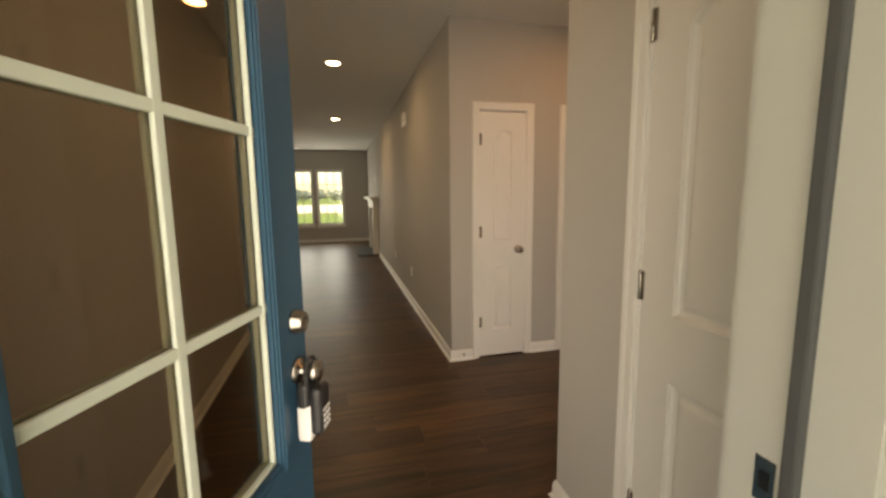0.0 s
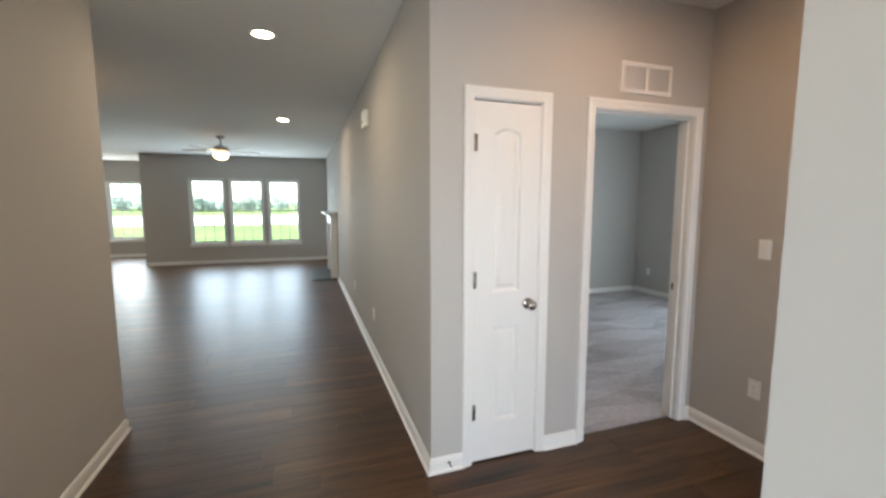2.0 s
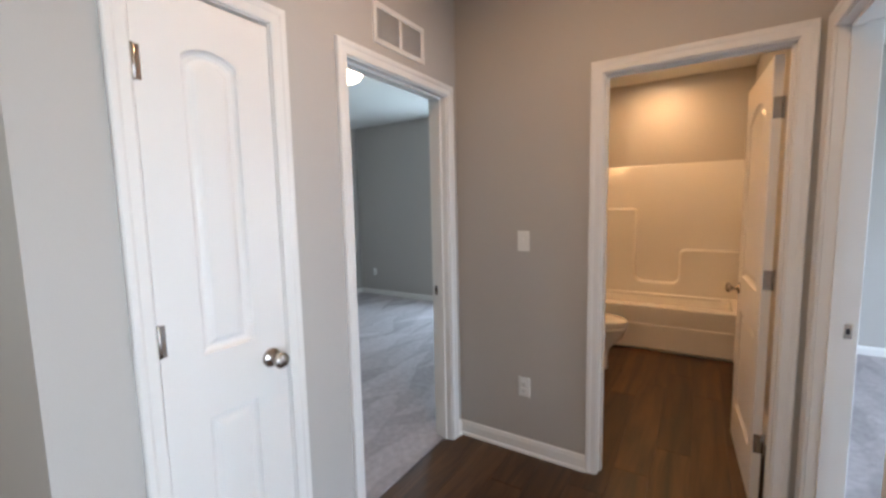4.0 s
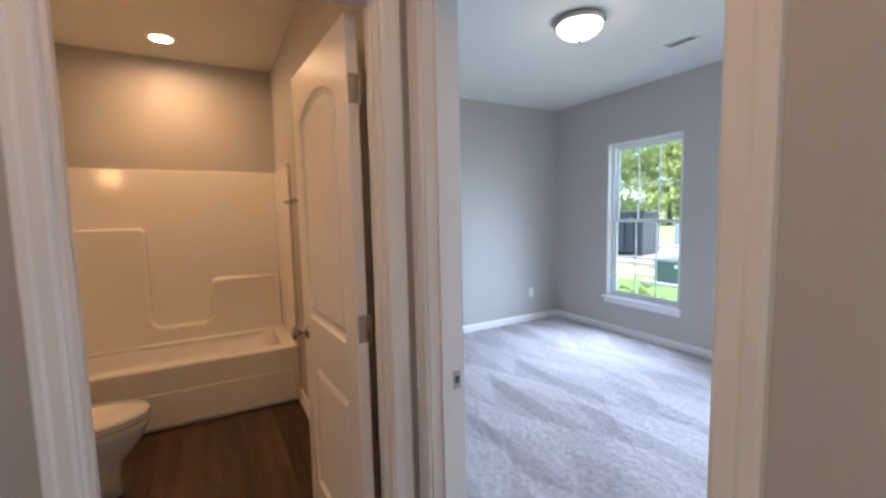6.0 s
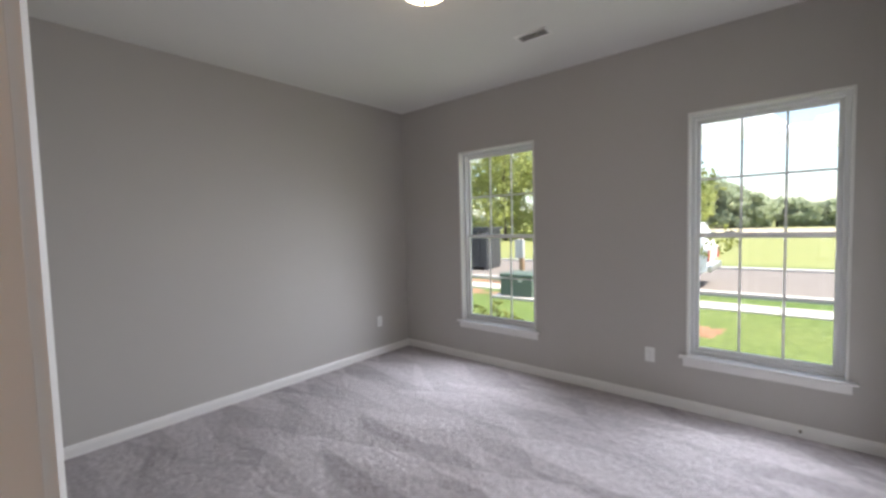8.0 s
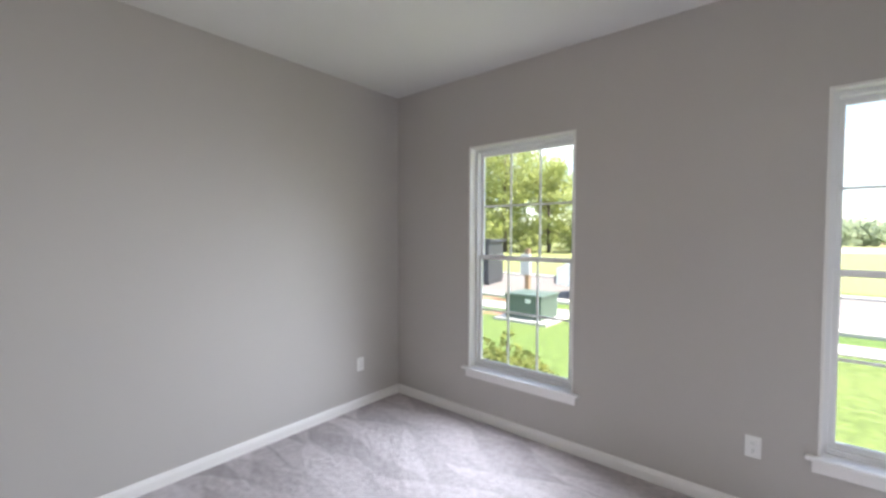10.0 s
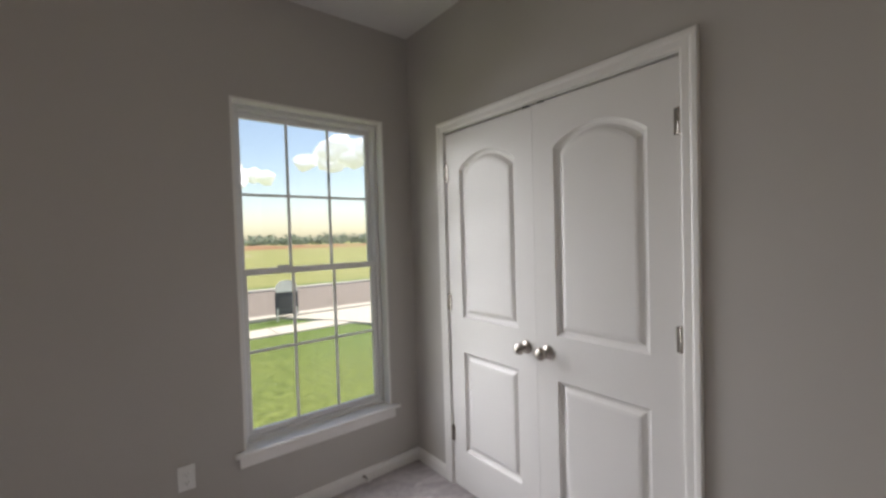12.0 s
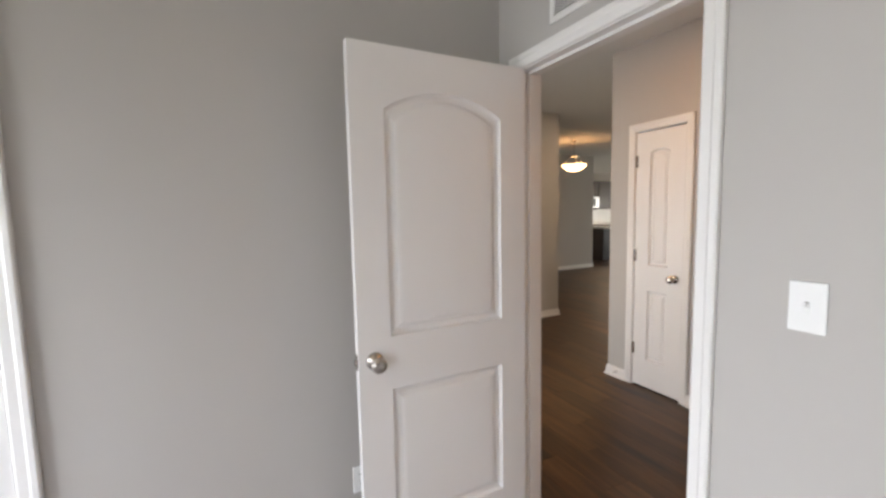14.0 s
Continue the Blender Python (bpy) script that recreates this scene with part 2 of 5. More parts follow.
def lathe(bm, profile, m=None, n=20):
    """A turned shape about z from (radius, height) pairs."""
    b2 = bmesh.new()
    rings = []
    for r, z in profile:
        if r < 1e-5:
            rings.append([b2.verts.new((0, 0, z))])
        else:
            rings.append([b2.verts.new((r * math.cos(2 * math.pi * i / n), r * math.sin(2 * math.pi * i / n), z)) for i in range(n)])
    for a, c in zip(rings, rings[1:]):
        for i in range(n):
            j = (i + 1) % n
            quad = []
            for v in (a[i % len(a)], a[j % len(a)], c[j % len(c)], c[i % len(c)]):
                if v not in quad:
                    quad.append(v)
            if len(quad) > 2:
                b2.faces.new(quad).smooth = True
    merge(bm, b2, m)


def tube(bm, a, b, r, n=12, r2=None):
    a, b = Vector(a), Vector(b)
    m = Matrix.Translation(a) @ (b - a).to_track_quat("Z", "Y").to_matrix().to_4x4()
    h = (b - a).length
    lathe(bm, [(0, 0), (r, 0), (r if r2 is None else r2, h), (0, h)], m, n)


def part(name, bm, material, parent=None, label="", m=None):
    me = bpy.data.meshes.new(name)
    bmesh.ops.recalc_face_normals(bm, faces=bm.faces[:])
    bm.to_mesh(me)
    bm.free()
    me.materials.append(material)
    ob = new(name, me)
    if parent is not None:
        ob.parent = parent
    if m is not None:
        ob.matrix_basis = m
    if label:
        tagged(ob, label)
    return ob


def thing(name, label, category, m=None, kind="", group=""):
    ob = new(name)
    ob.empty_display_size = 0.1
    if m is not None:
        ob.matrix_basis = m
    return tagged(ob, label, category, group, kind)


def solid(name, bm, material, label, category, kind="structure"):
    return tagged(part(name, bm, material), label, category, "", kind)


# ---- walls, floors and ceilings ----
def wall(name, axis, p0, p1, a0, a1, openings=(), z0=-0.05, z1=CEIL + 0.1, material=None):
    """A wall between the planes p0 and p1 of one axis, running from a0 to a1 along the other, with openings (a0, a1, z0, z1)."""
    bm = bmesh.new()

    def put(u0, u1, v0, v1):
        if u1 - u0 > 1e-4 and v1 - v0 > 1e-4:
            if axis == "x":
                box(bm, p0, p1, u0, u1, v0, v1)
            else:
                box(bm, u0, u1, p0, p1, v0, v1)

    at = a0
    for o0, o1, b, t in sorted(openings):
        put(at, o0, z0, z1)
        put(o0, o1, z0, b)
        put(o0, o1, t, z1)
        at = o1
    put(at, a1, z0, z1)
    return solid(name, bm, material or PAINT, "greige painted drywall with a light orange-peel texture", "wall")


DH = 2.065
WIN = (0.405, 2.168)
XE, XW, YS = 4.83, 0.893, -5.12
FAR, NOOK = 9.66, 11.96
wall("wall_hall_east", "x", 0, 0.11, 0.11, FAR)
wall("wall_vestibule_north", "y", 0, 0.11, 0, XE, [(0.225, 0.67, -0.05, DH), (0.99, 1.796, -0.05, DH)])
wall("wall_vestibule_east", "x", 1.89, 2.0, -1.64, 0, [(-1.56, -0.81, -0.05, DH)])
wall("wall_vestibule_south", "y", -1.75, -1.64, 0.046, XE, [(1.025, 1.837, -0.05, DH)])
wall("wall_foyer_east", "x", 0.046, 0.156, -5.12, -1.75, [(-2.742, -2.087, 0, DH)])
wall("wall_bedroom_west", "x", XW - 0.11, XW, YS, -1.75, [(-4.777, -3.483, 0, DH)])
wall("wall_bedroom_south", "y", YS - 0.15, YS, 0.046, XE + 0.15, [(1.088, 1.938, *WIN), (3.149, 4.017, *WIN)], z0=-0.4)
wall("wall_house_east", "x", XE, XE + 0.15, YS, 3.75, [(0.9, 1.75, *WIN)], z0=-0.4)
wall("wall_second_bedroom_north", "y", 3.6, 3.75, 0.11, XE)
wall("wall_second_bedroom_west", "x", 0.82, 0.93, 0.11, 3.6)
wall("wall_front", "y", -2.94, -2.79, -5.1, 0.046, [(-1.375, -0.365, -0.06, 2.07)], z0=-0.4)
wall("wall_hall_west", "x", -1.895, -1.785, -2.79, 1.05)
wall("wall_dining_west", "x", -5.1, -4.95, -2.79, 5.05)
wall("wall_kitchen_west", "x", -8.55, -8.4, 5.05, NOOK)
wall("wall_kitchen_south", "y", 4.9, 5.05, -8.55, -5.1)
LW = ((-3.307, -2.50), (-2.41, -1.60), (-1.51, -0.71))
wall("wall_living_north", "y", FAR, FAR + 0.15, -4.29, 0.11, [(a, b, 0.50, 2.155) for a, b in LW], z0=-0.4)
wall("wall_nook_east", "x", -4.29, -4.14, FAR + 0.15, NOOK + 0.15, z0=-0.4)
NW = ((-7.20, -6.35), (-5.85, -5.0))
wall("wall_nook_north", "y", NOOK, NOOK + 0.15, -8.4, -4.29, [(a, b, 0.50, 2.155) for a, b in NW], z0=-0.4)

bm = bmesh.new()
box(bm, -8.55, XE + 0.15, -2.94, NOOK + 0.15, CEIL, CEIL + 0.09)
box(bm, 0.046, XE + 0.15, -5.27, -2.94, CEIL, CEIL + 0.09)
solid("ceiling", bm, CEILING, "white textured drywall ceiling", "ceiling")
bm = bmesh.new()
box(bm, -8.8, XE + 0.5, -3.2, NOOK + 0.6, CEIL + 0.1, CEIL + 0.25)
# runs on west over the porch, unseen, added to shade the entry
box(bm, -5.4, XE + 0.5, -5.65, -3.2, CEIL + 0.1, CEIL + 0.25)
solid("roof_soffit", bm, CEILING, "white painted soffit and roof slab, with an added unseen porch cover", "roof")

# ---- doors ----
def panel_loop(x0, x1, z0, z1, rise, d, n=14):
    """An outline, inset by d, of a panel with an arched top of the given rise."""
    x0, x1, z0, z1 = x0 + d, x1 - d, z0 + d, z1 - d
    pts = [(x0, z0), (x1, z0)]
    if rise > 0:
        for i in range(n + 1):
            u = i / n
            pts.append((x1 + (x0 - x1) * u, z1 - rise + rise * math.sin(math.pi * u) ** 0.8))
    else:
        pts += [(x1, z1), (x0, z1)]
    return pts


def leaf_mesh(w, h, t, panels, z0=0.012):
    """A moulded slab: hinge edge at x = 0, faces at y = 0 and y = t, panels (x0, x1, z0, z1, rise)."""
    bm = bmesh.new()
    for side in (0, 1):
        y = 0.0 if side == 0 else t
        inward = 1 if side == 0 else -1
        rim = [bm.verts.new((x, y, z)) for x, z in ((0, z0), (w, z0), (w, h), (0, h))]
        edges = [bm.edges.new((rim[i], rim[(i + 1) % 4])) for i in range(4)]
        for p in panels:
            loops = []
            for d, depth in ((0, 0), (0.004, 0.009), (0.011, 0.015), (0.022, 0.017), (0.030, 0.013), (0.040, 0.006), (0.052, 0.004)):
                loops.append([bm.verts.new((x, y + inward * depth, z)) for x, z in panel_loop(*p, d)])
            n = len(loops[0])
            edges += [bm.edges.new((loops[0][i], loops[0][(i + 1) % n])) for i in range(n)]
            for a, b in zip(loops, loops[1:]):
                for i in range(n):
                    j = (i + 1) % n
                    bm.faces.new((a[i], a[j], b[j], b[i]))
            bm.faces.new(loops[-1])
        bmesh.ops.triangle_fill(bm, use_beauty=True, edges=edges)
        if side == 0:
            first = rim
    for i in range(4):
        j = (i + 1) % 4
        bm.faces.new((first[i], first[j], rim[j], rim[i]))
    return bm


def knob_mesh(out):
    """A round knob with its rose, pointing along y by the sign of out."""
    bm = bmesh.new()
    prof = [(0, 0), (0.033, 0), (0.033, 0.004), (0.028, 0.010), (0.014, 0.012), (0.011, 0.020), (0.011, 0.034), (0.019, 0.040),
            (0.0275, 0.049), (0.0285, 0.056), (0.025, 0.064), (0.014, 0.069), (0, 0.070)]
    lathe(bm, prof, Matrix.Rotation(radians(-90 * out), 4, "X"), 24)
    return bm


def hinge_mesh():
    """A butt hinge: a knuckle on the pin, with both plates."""
    bm = bmesh.new()
    lathe(bm, [(0, -0.047), (0.004, -0.047), (0.0065, -0.044), (0.0065, 0.044), (0.004, 0.047), (0, 0.047)], None, 10)
    box(bm, -0.016, 0.016, -0.001, 0.002, -0.0445, 0.0445)
    return bm


def door_leaf(parent, w, h, t, knob_z=0.92, stile=0.12, m=None, knob_sides=(-1, 1), hinge_zs=(0.31, 1.075, 1.818), lift=0.0):
    """A two-panel arch-top leaf with knob and hinges; lift raises the rail between its panels."""
    s = stile
    panels = [(s, w - s, 0.235, 0.80 + lift, 0), (s, w - s, 1.0 + lift, 1.90, 0.075 if w > 0.5 else 0.03)]
    leaf = part("leaf", leaf_mesh(w, h, t, panels), DOORW, parent, "white moulded two-panel slab with an arched upper panel", m)
    for sgn in knob_sides:
        y = 0.0 if sgn < 0 else t
        part("knob", knob_mesh(sgn), NICKEL, leaf, "satin nickel door knob", Matrix.Translation((w - 0.06, y, knob_z)))
    for z in hinge_zs:
        part("hinge", hinge_mesh(), NICKEL, leaf, "satin nickel butt hinge", Matrix.Translation((0.0, -0.005, z)))
        bm = bmesh.new()
        rbox(bm, -0.002, 0.0005, 0.001, t - 0.004, z - 0.0445, z + 0.0445, 0.0008, 1)
        part("hinge_plate", bm, NICKEL, leaf, "satin nickel hinge plate")
    bm = bmesh.new()
    box(bm, w - 0.0005, w + 0.0015, t * 0.18, t * 0.82, knob_z - 0.029, knob_z + 0.029)
    box(bm, w, w + 0.011, t * 0.32, t * 0.68, knob_z - 0.009, knob_z + 0.009)
    part("latch", bm, NICKEL, leaf, "satin nickel latch plate")
    return leaf


CASE = ((0.0, 0.0), (0.0, 0.009), (0.006, 0.012), (0.030, 0.013), (0.038, 0.017), (0.052, 0.018), (0.057, 0.014), (0.057, 0.0))


def sweep_side(bm, pts_a, pts_b):
    a, b = [bm.verts.new(p) for p in pts_a], [bm.verts.new(p) for p in pts_b]
    n = len(a)
    for i in range(n):
        j = (i + 1) % n
        bm.faces.new((a[i], a[j], b[j], b[i]))
    bm.faces.new(a)
    bm.faces.new(list(reversed(b)))


def frame_door(door, w, h, depth, front=True, back=True, stop_at=0.05, legs=(True, True), stop=True):
    """Jamb and casings of an opening: x from 0 to w, y from 0 (front wall face) to depth, height h."""
    bm = bmesh.new()
    box(bm, -0.02, 0, 0, depth, 0, h + 0.02)
    box(bm, w, w + 0.02, 0, depth, 0, h + 0.02)
    box(bm, 0, w, 0, depth, h, h + 0.02)
    if stop:
        box(bm, 0, 0.011, stop_at, stop_at + 0.034, 0, h)
        box(bm, w - 0.011, w, stop_at, stop_at + 0.034, 0, h)
        box(bm, 0.011, w - 0.011, stop_at, stop_at + 0.034, h - 0.011, h)
    part("jamb", bm, TRIM, door, "white painted door jamb")
    for on, y, s in ((front, -0.0005, -1), (back, depth + 0.0005, 1)):
        if not on:
            continue
        g = 0.005
        for k, name in enumerate(("casing_side", "casing_side", "casing_head")):
            if k < 2 and not legs[k]:
                continue
            bm = bmesh.new()
            A, B = [], []
            for o, d in CASE:
                o += g
                yy = y + s * d
                if k == 0:
                    A.append((-o, yy, 0)); B.append((-o, yy, h + o))
                elif k == 1:
                    A.append((w + o, yy, 0)); B.append((w + o, yy, h + o))
                else:
                    A.append((-o if legs[0] else -0.02, yy, h + o)); B.append((w + o if legs[1] else w + 0.02, yy, h + o))
            sweep_side(bm, A, B)
            part(name, bm, TRIM, door, "white colonial door casing")


def strike(door, x, y, z, sx):
    bm = bmesh.new()
    box(bm, x, x + sx * 0.0016, y - 0.012, y + 0.012, z - 0.028, z + 0.028)
    st = part("strike_plate", bm, NICKEL, door, "satin nickel strike plate")
    bm = bmesh.new()
    box(bm, x + sx * 0.0012, x + sx * 0.0022, y - 0.006, y + 0.006, z - 0.011, z + 0.011)
    part("latch_hole", bm, BLACK, st)


H0 = 2.045
T = 0.035
# narrow closet off the vestibule, shut
d = thing("door_1", "narrow white two-panel closet door, shut", "door", pose(0.245, 0, 0), "structure")
frame_door(d, 0.405, H0, 0.11, back=False)
door_leaf(d, 0.400, 2.035, T, stile=0.118, m=Matrix.Translation((0.0025, 0.003, 0)), knob_sides=(-1,))
# second bedroom, standing open to the carpet
d = thing("door_2", "cased doorway in white trim, open to a carpeted bedroom", "door", pose(1.01, 0, 0), "structure")
frame_door(d, 0.766, H0, 0.11, stop_at=0.035)
strike(d, 0.766, 0.09, 0.93, -1)
# bathroom, leaf swung in
d = thing("door_3", "white two-panel bathroom door, swung open into the room", "door", pose(1.89, -0.83, 0, 0, 0, -90), "structure")
frame_door(d, 0.71, H0, 0.11, stop_at=0.035)
door_leaf(d, 0.70, 2.035, T, m=pose(0.690, 0.126, 0, 0, 0, 93), stile=0.115)
# front bedroom, leaf swung in against the wall
d = thing("door_4", "white two-panel bedroom door, swung open to the wall", "door", pose(1.817, -1.64, 0, 0, 0, 180), "structure")
frame_door(d, 0.772, H0, 0.11, stop_at=0.035, legs=(True, True))
strike(d, 0.0, 0.09, 0.93, 1)
door_leaf(d, 0.747, 2.043, T, m=pose(0.768, 0.118, 0, 0, 0, 90.5), stile=0.125)
# double closet in the front bedroom, shut
d = thing("door_5", "pair of white two-panel closet doors with nickel knobs, shut", "door", pose(XW, -4.757, 0, 0, 0, 90), "structure")
frame_door(d, 1.254, H0, 0.11, back=False, stop_at=0.05)
door_leaf(d, 0.6240, 2.033, T, stile=0.11, m=Matrix.Translation((0.002, 0.003, 0)), knob_sides=(-1,))
door_leaf(d, 0.6245, 2.035, T, stile=0.11, m=Matrix.Translation((1.252, 0.003, 0)) @ Matrix.Diagonal((-1, 1, 1, 1)), knob_sides=(-1,))
for x in (0.585, 0.672):
    bm = bmesh.new()
    rbox(bm, x - 0.016, x + 0.016, 0.006, 0.03, H0 - 0.008, H0 - 0.001, 0.002, 1)
    part("ball_catch", bm, BLACK, d, "dark metal ball catch in the head jamb")
# coat closet in the foyer, shut
d = thing("door_6", "white two-panel coat closet door, shut", "door", pose(0.046, -2.107, 0, 0, 0, -90), "structure")
frame_door(d, 0.615, H0, 0.11, back=False)
door_leaf(d, 0.610, 2.035, T, stile=0.128, m=Matrix.Translation((0.0025, 0.003, 0)), knob_sides=(-1,), hinge_zs=(0.35, 1.098, 1.862), lift=0.03)

# ---- front door ----
FD_HINGE, FD_OPEN, FD_W = (-1.328, -2.813), 69.9, 0.914
fd = thing("front_door", "blue front door with six glass lites, standing open", "door", pose(FD_HINGE[0], FD_HINGE[1], 0, 0, 0, FD_OPEN), "structure")
GX0, GX1, GZ0, GZ1, FT = 0.172, 0.738, 0.70, 1.95, 0.044
bm = bmesh.new()
box(bm, 0, GX0, -FT, 0, 0.015, 2.045)
box(bm, GX1, FD_W, -FT, 0, 0.015, 2.045)
box(bm, GX0, GX1, -FT, 0, GZ1, 2.045)
box(bm, GX0, GX1, -FT, 0, 0.015, GZ0)
slab = part("slab", bm, BLUE, fd, "blue painted steel door slab")
for sy, y in ((-1, -FT), (1, 0)):
    for i, (x0, x1, z0, z1) in enumerate(((GX0 - 0.032, GX0 + 0.012, GZ0 - 0.032, GZ1 + 0.032), (GX1 - 0.012, GX1 + 0.032, GZ0 - 0.032, GZ1 + 0.032),
                           (GX0 + 0.012, GX1 - 0.012, GZ0 - 0.032, GZ0 + 0.012), (GX0 + 0.012, GX1 - 0.012, GZ1 - 0.012, GZ1 + 0.032))):
        bm = bmesh.new()
        for k, (o, dd) in enumerate(((0.0, 0.007), (0.008, 0.012), (0.016, 0.015))):
            if i < 2:
                a, b_ = x0 + o, x1 - o
                box(bm, a, b_, *sorted((y, y + sy * dd)), z0 + (o if k else 0), z1 - (o if k else 0))
            else:
                box(bm, x0, x1, *sorted((y, y + sy * dd)), z0 + o, z1 - o)
        part("lite_frame", bm, BLUE, fd, "stepped blue frame round the glass")
    # mirrored lower raised panels
    for x0, x1 in ((0.15, 0.43), (0.48, 0.76)):
        bm = bmesh.new()
        b2 = bmesh.new()
        box(b2, x0, x1, *sorted((y, y + sy * 0.006)), 0.20, 0.60)
        bmesh.ops.bevel(b2, geom=b2.edges[:], offset=0.004, segments=2, affect="EDGES")
        merge(bm, b2)
        part("lower_panel", bm, BLUE, fd, "raised blue lower panel")
bm = bmesh.new()
box(bm, GX0 + 0.002, GX1 - 0.002, -FT / 2 - 0.003, -FT / 2 + 0.003, GZ0 + 0.002, GZ1 - 0.002)
pane = part("glass_pane", bm, glass_mat("bronze_tinted_door_glass", (0.74, 0.70, 0.63)), fd, "faintly bronze glass")
pane.visible_shadow = False
MUNT = mat("white_muntin", (0.62, 0.68, 0.60), 0.45, vary=0.04)
gxm, rows = (GX0 + GX1) / 2, 3
for y0, y1 in ((-FT + 0.006, -FT / 2 - 0.003), (-FT / 2 + 0.003, -0.006)):
    for x0, x1, z0, z1 in ((GX0 + 0.011, GX0 + 0.020, GZ0 + 0.011, GZ1 - 0.011), (GX1 - 0.020, GX1 - 0.011, GZ0 + 0.011, GZ1 - 0.011),
                           (GX0 + 0.020, GX1 - 0.020, GZ0 + 0.011, GZ0 + 0.022), (GX0 + 0.020, GX1 - 0.020, GZ1 - 0.022, GZ1 - 0.011)):
        bm = bmesh.new()
        rbox(bm, x0, x1, y0, y1, z0, z1, 0.002, 1)
        part("glazing_bead", bm, MUNT, fd, "pale glazing bead")
for sy in (-1, 1):
    y0, y1 = sorted((-FT / 2 + sy * 0.004, -FT / 2 + sy * 0.014))
    bm = bmesh.new()
    rbox(bm, gxm - 0.0115, gxm + 0.0115, y0, y1, GZ0, GZ1, 0.003)
    part("muntin", bm, MUNT, fd, "white glazing bar")
    for k in range(1, rows):
        z = GZ0 + (GZ1 - GZ0) * k / rows
        bm = bmesh.new()
        rbox(bm, GX0, GX1, y0 + 0.0005, y1 - 0.0005, z - 0.0115, z + 0.0115, 0.003)
        part("muntin", bm, MUNT, fd, "white glazing bar")
for sy, y in ((-1, -FT), (1, 0.0)):
    bm = bmesh.new()
    lathe(bm, [(0, 0), (0.034, 0), (0.034, 0.006), (0.032, 0.009), (0.027, 0.030), (0.024, 0.033), (0.010, 0.034), (0.009, 0.031), (0, 0.031)], Matrix.Translation((FD_W - 0.062, y, 1.046)) @ Matrix.Rotation(radians(-90 * sy), 4, "X"), 24)
    part("deadbolt", bm, NICKEL, fd, "satin nickel deadbolt")
    bm = bmesh.new()
    lathe(bm, [(0, 0), (0.036, 0), (0.034, 0.008), (0.014, 0.012), (0.012, 0.032), (0.026, 0.042), (0.031, 0.054), (0.027, 0.066), (0, 0.070)],
          Matrix.Translation((FD_W - 0.062, y, 0.906)) @ Matrix.Rotation(radians(-90 * sy), 4, "X"), 24)
    part("knob", bm, NICKEL, fd, "polished nickel knob")
# lockbox hanging from the outside knob
WHITEP = mat("white_lockbox_shell", (0.75, 0.75, 0.74), 0.4, vary=0.05)
lb = thing("lockbox", "black and white key lockbox hanging from the front door knob", "lockbox",
           pose(FD_HINGE[0], FD_HINGE[1], 0, 0, 0, FD_OPEN) @ Matrix.Translation((FD_W - 0.062, -FT - 0.040, 0.90)))
bm = bmesh.new()
N_ = 10
for i in range(N_):
    a0, a1 = math.pi * i / N_, math.pi * (i + 1) / N_
    tube(bm, (0.030 * math.cos(a0), 0, 0.012 + 0.034 * math.sin(a0)), (0.030 * math.cos(a1), 0, 0.012 + 0.034 * math.sin(a1)), 0.0055, 8)
tube(bm, (0.030, 0, 0.012), (0.030, 0, -0.03), 0.0055, 8)
tube(bm, (-0.030, 0, 0.012), (-0.030, 0, -0.03), 0.0055, 8)
part("shackle", bm, BLACK, lb, "black plastic-covered shackle")
bm = bmesh.new()
rbox(bm, -0.040, 0.040, -0.006, 0.028, -0.095, -0.018, 0.012, 4)
part("body", bm, BLACK, lb, "black lockbox body")
bm = bmesh.new()
rbox(bm, -0.041, 0.041, -0.010, 0.030, -0.185, -0.078, 0.012, 4)
part("shell", bm, WHITEP, lb, "white lower shell with a small printed mark")
bm = bmesh.new()
rbox(bm, -0.037, 0.037, -0.040, -0.004, -0.168, -0.030, 0.016, 4)
cover = part("keypad_cover", bm, BLACK, lb, "rounded black keypad cover")
for k in range(4):
    for j in range(3):
        bm = bmesh.new()
        rbox(bm, -0.022 + j * 0.016, -0.011 + j * 0.016, -0.0425, -0.039, -0.150 + k * 0.016, -0.140 + k * 0.016, 0.002, 1)
        part("key_button", bm, WHITEP, cover, "pale key button")
bm = bmesh.new()
for z in (-0.160, -0.152):
    box(bm, 0.0405, 0.0418, 0.004, 0.012, z, z + 0.004)
part("printed_mark", bm, BLACK, lb, "small dark printed mark")
# frame of the front door
d = thing("door_frame_front", "white front door frame with grey weatherstrip", "door frame", pose(-1.355, -2.94, 0), "structure")
frame_door(d, 0.97, 2.05, 0.15, stop_at=0.06, stop=False)
for x0, x1 in ((0.0, 0.012), (0.958, 0.97)):
    bm = bmesh.new()
    rbox(bm, x0, x1, 0.058, 0.076, 0.02, 2.05, 0.004)
    part("weatherstrip", bm, RUBBER, d, "grey foam weatherstrip")
bm = bmesh.new()
box(bm, 0.012, 0.958, 0.058, 0.076, 2.036, 2.049)
part("weatherstrip", bm, RUBBER, d, "grey foam weatherstrip")
strike(d, 0.97, 0.098, 0.906, -1)
strike(d, 0.97, 0.098, 1.046, -1)
bm = bmesh.new()
rbox(bm, 0, 0.97, -0.01, 0.14, 0.0, 0.014, 0.004)
part("threshold", bm, NICKEL, d, "metal threshold")


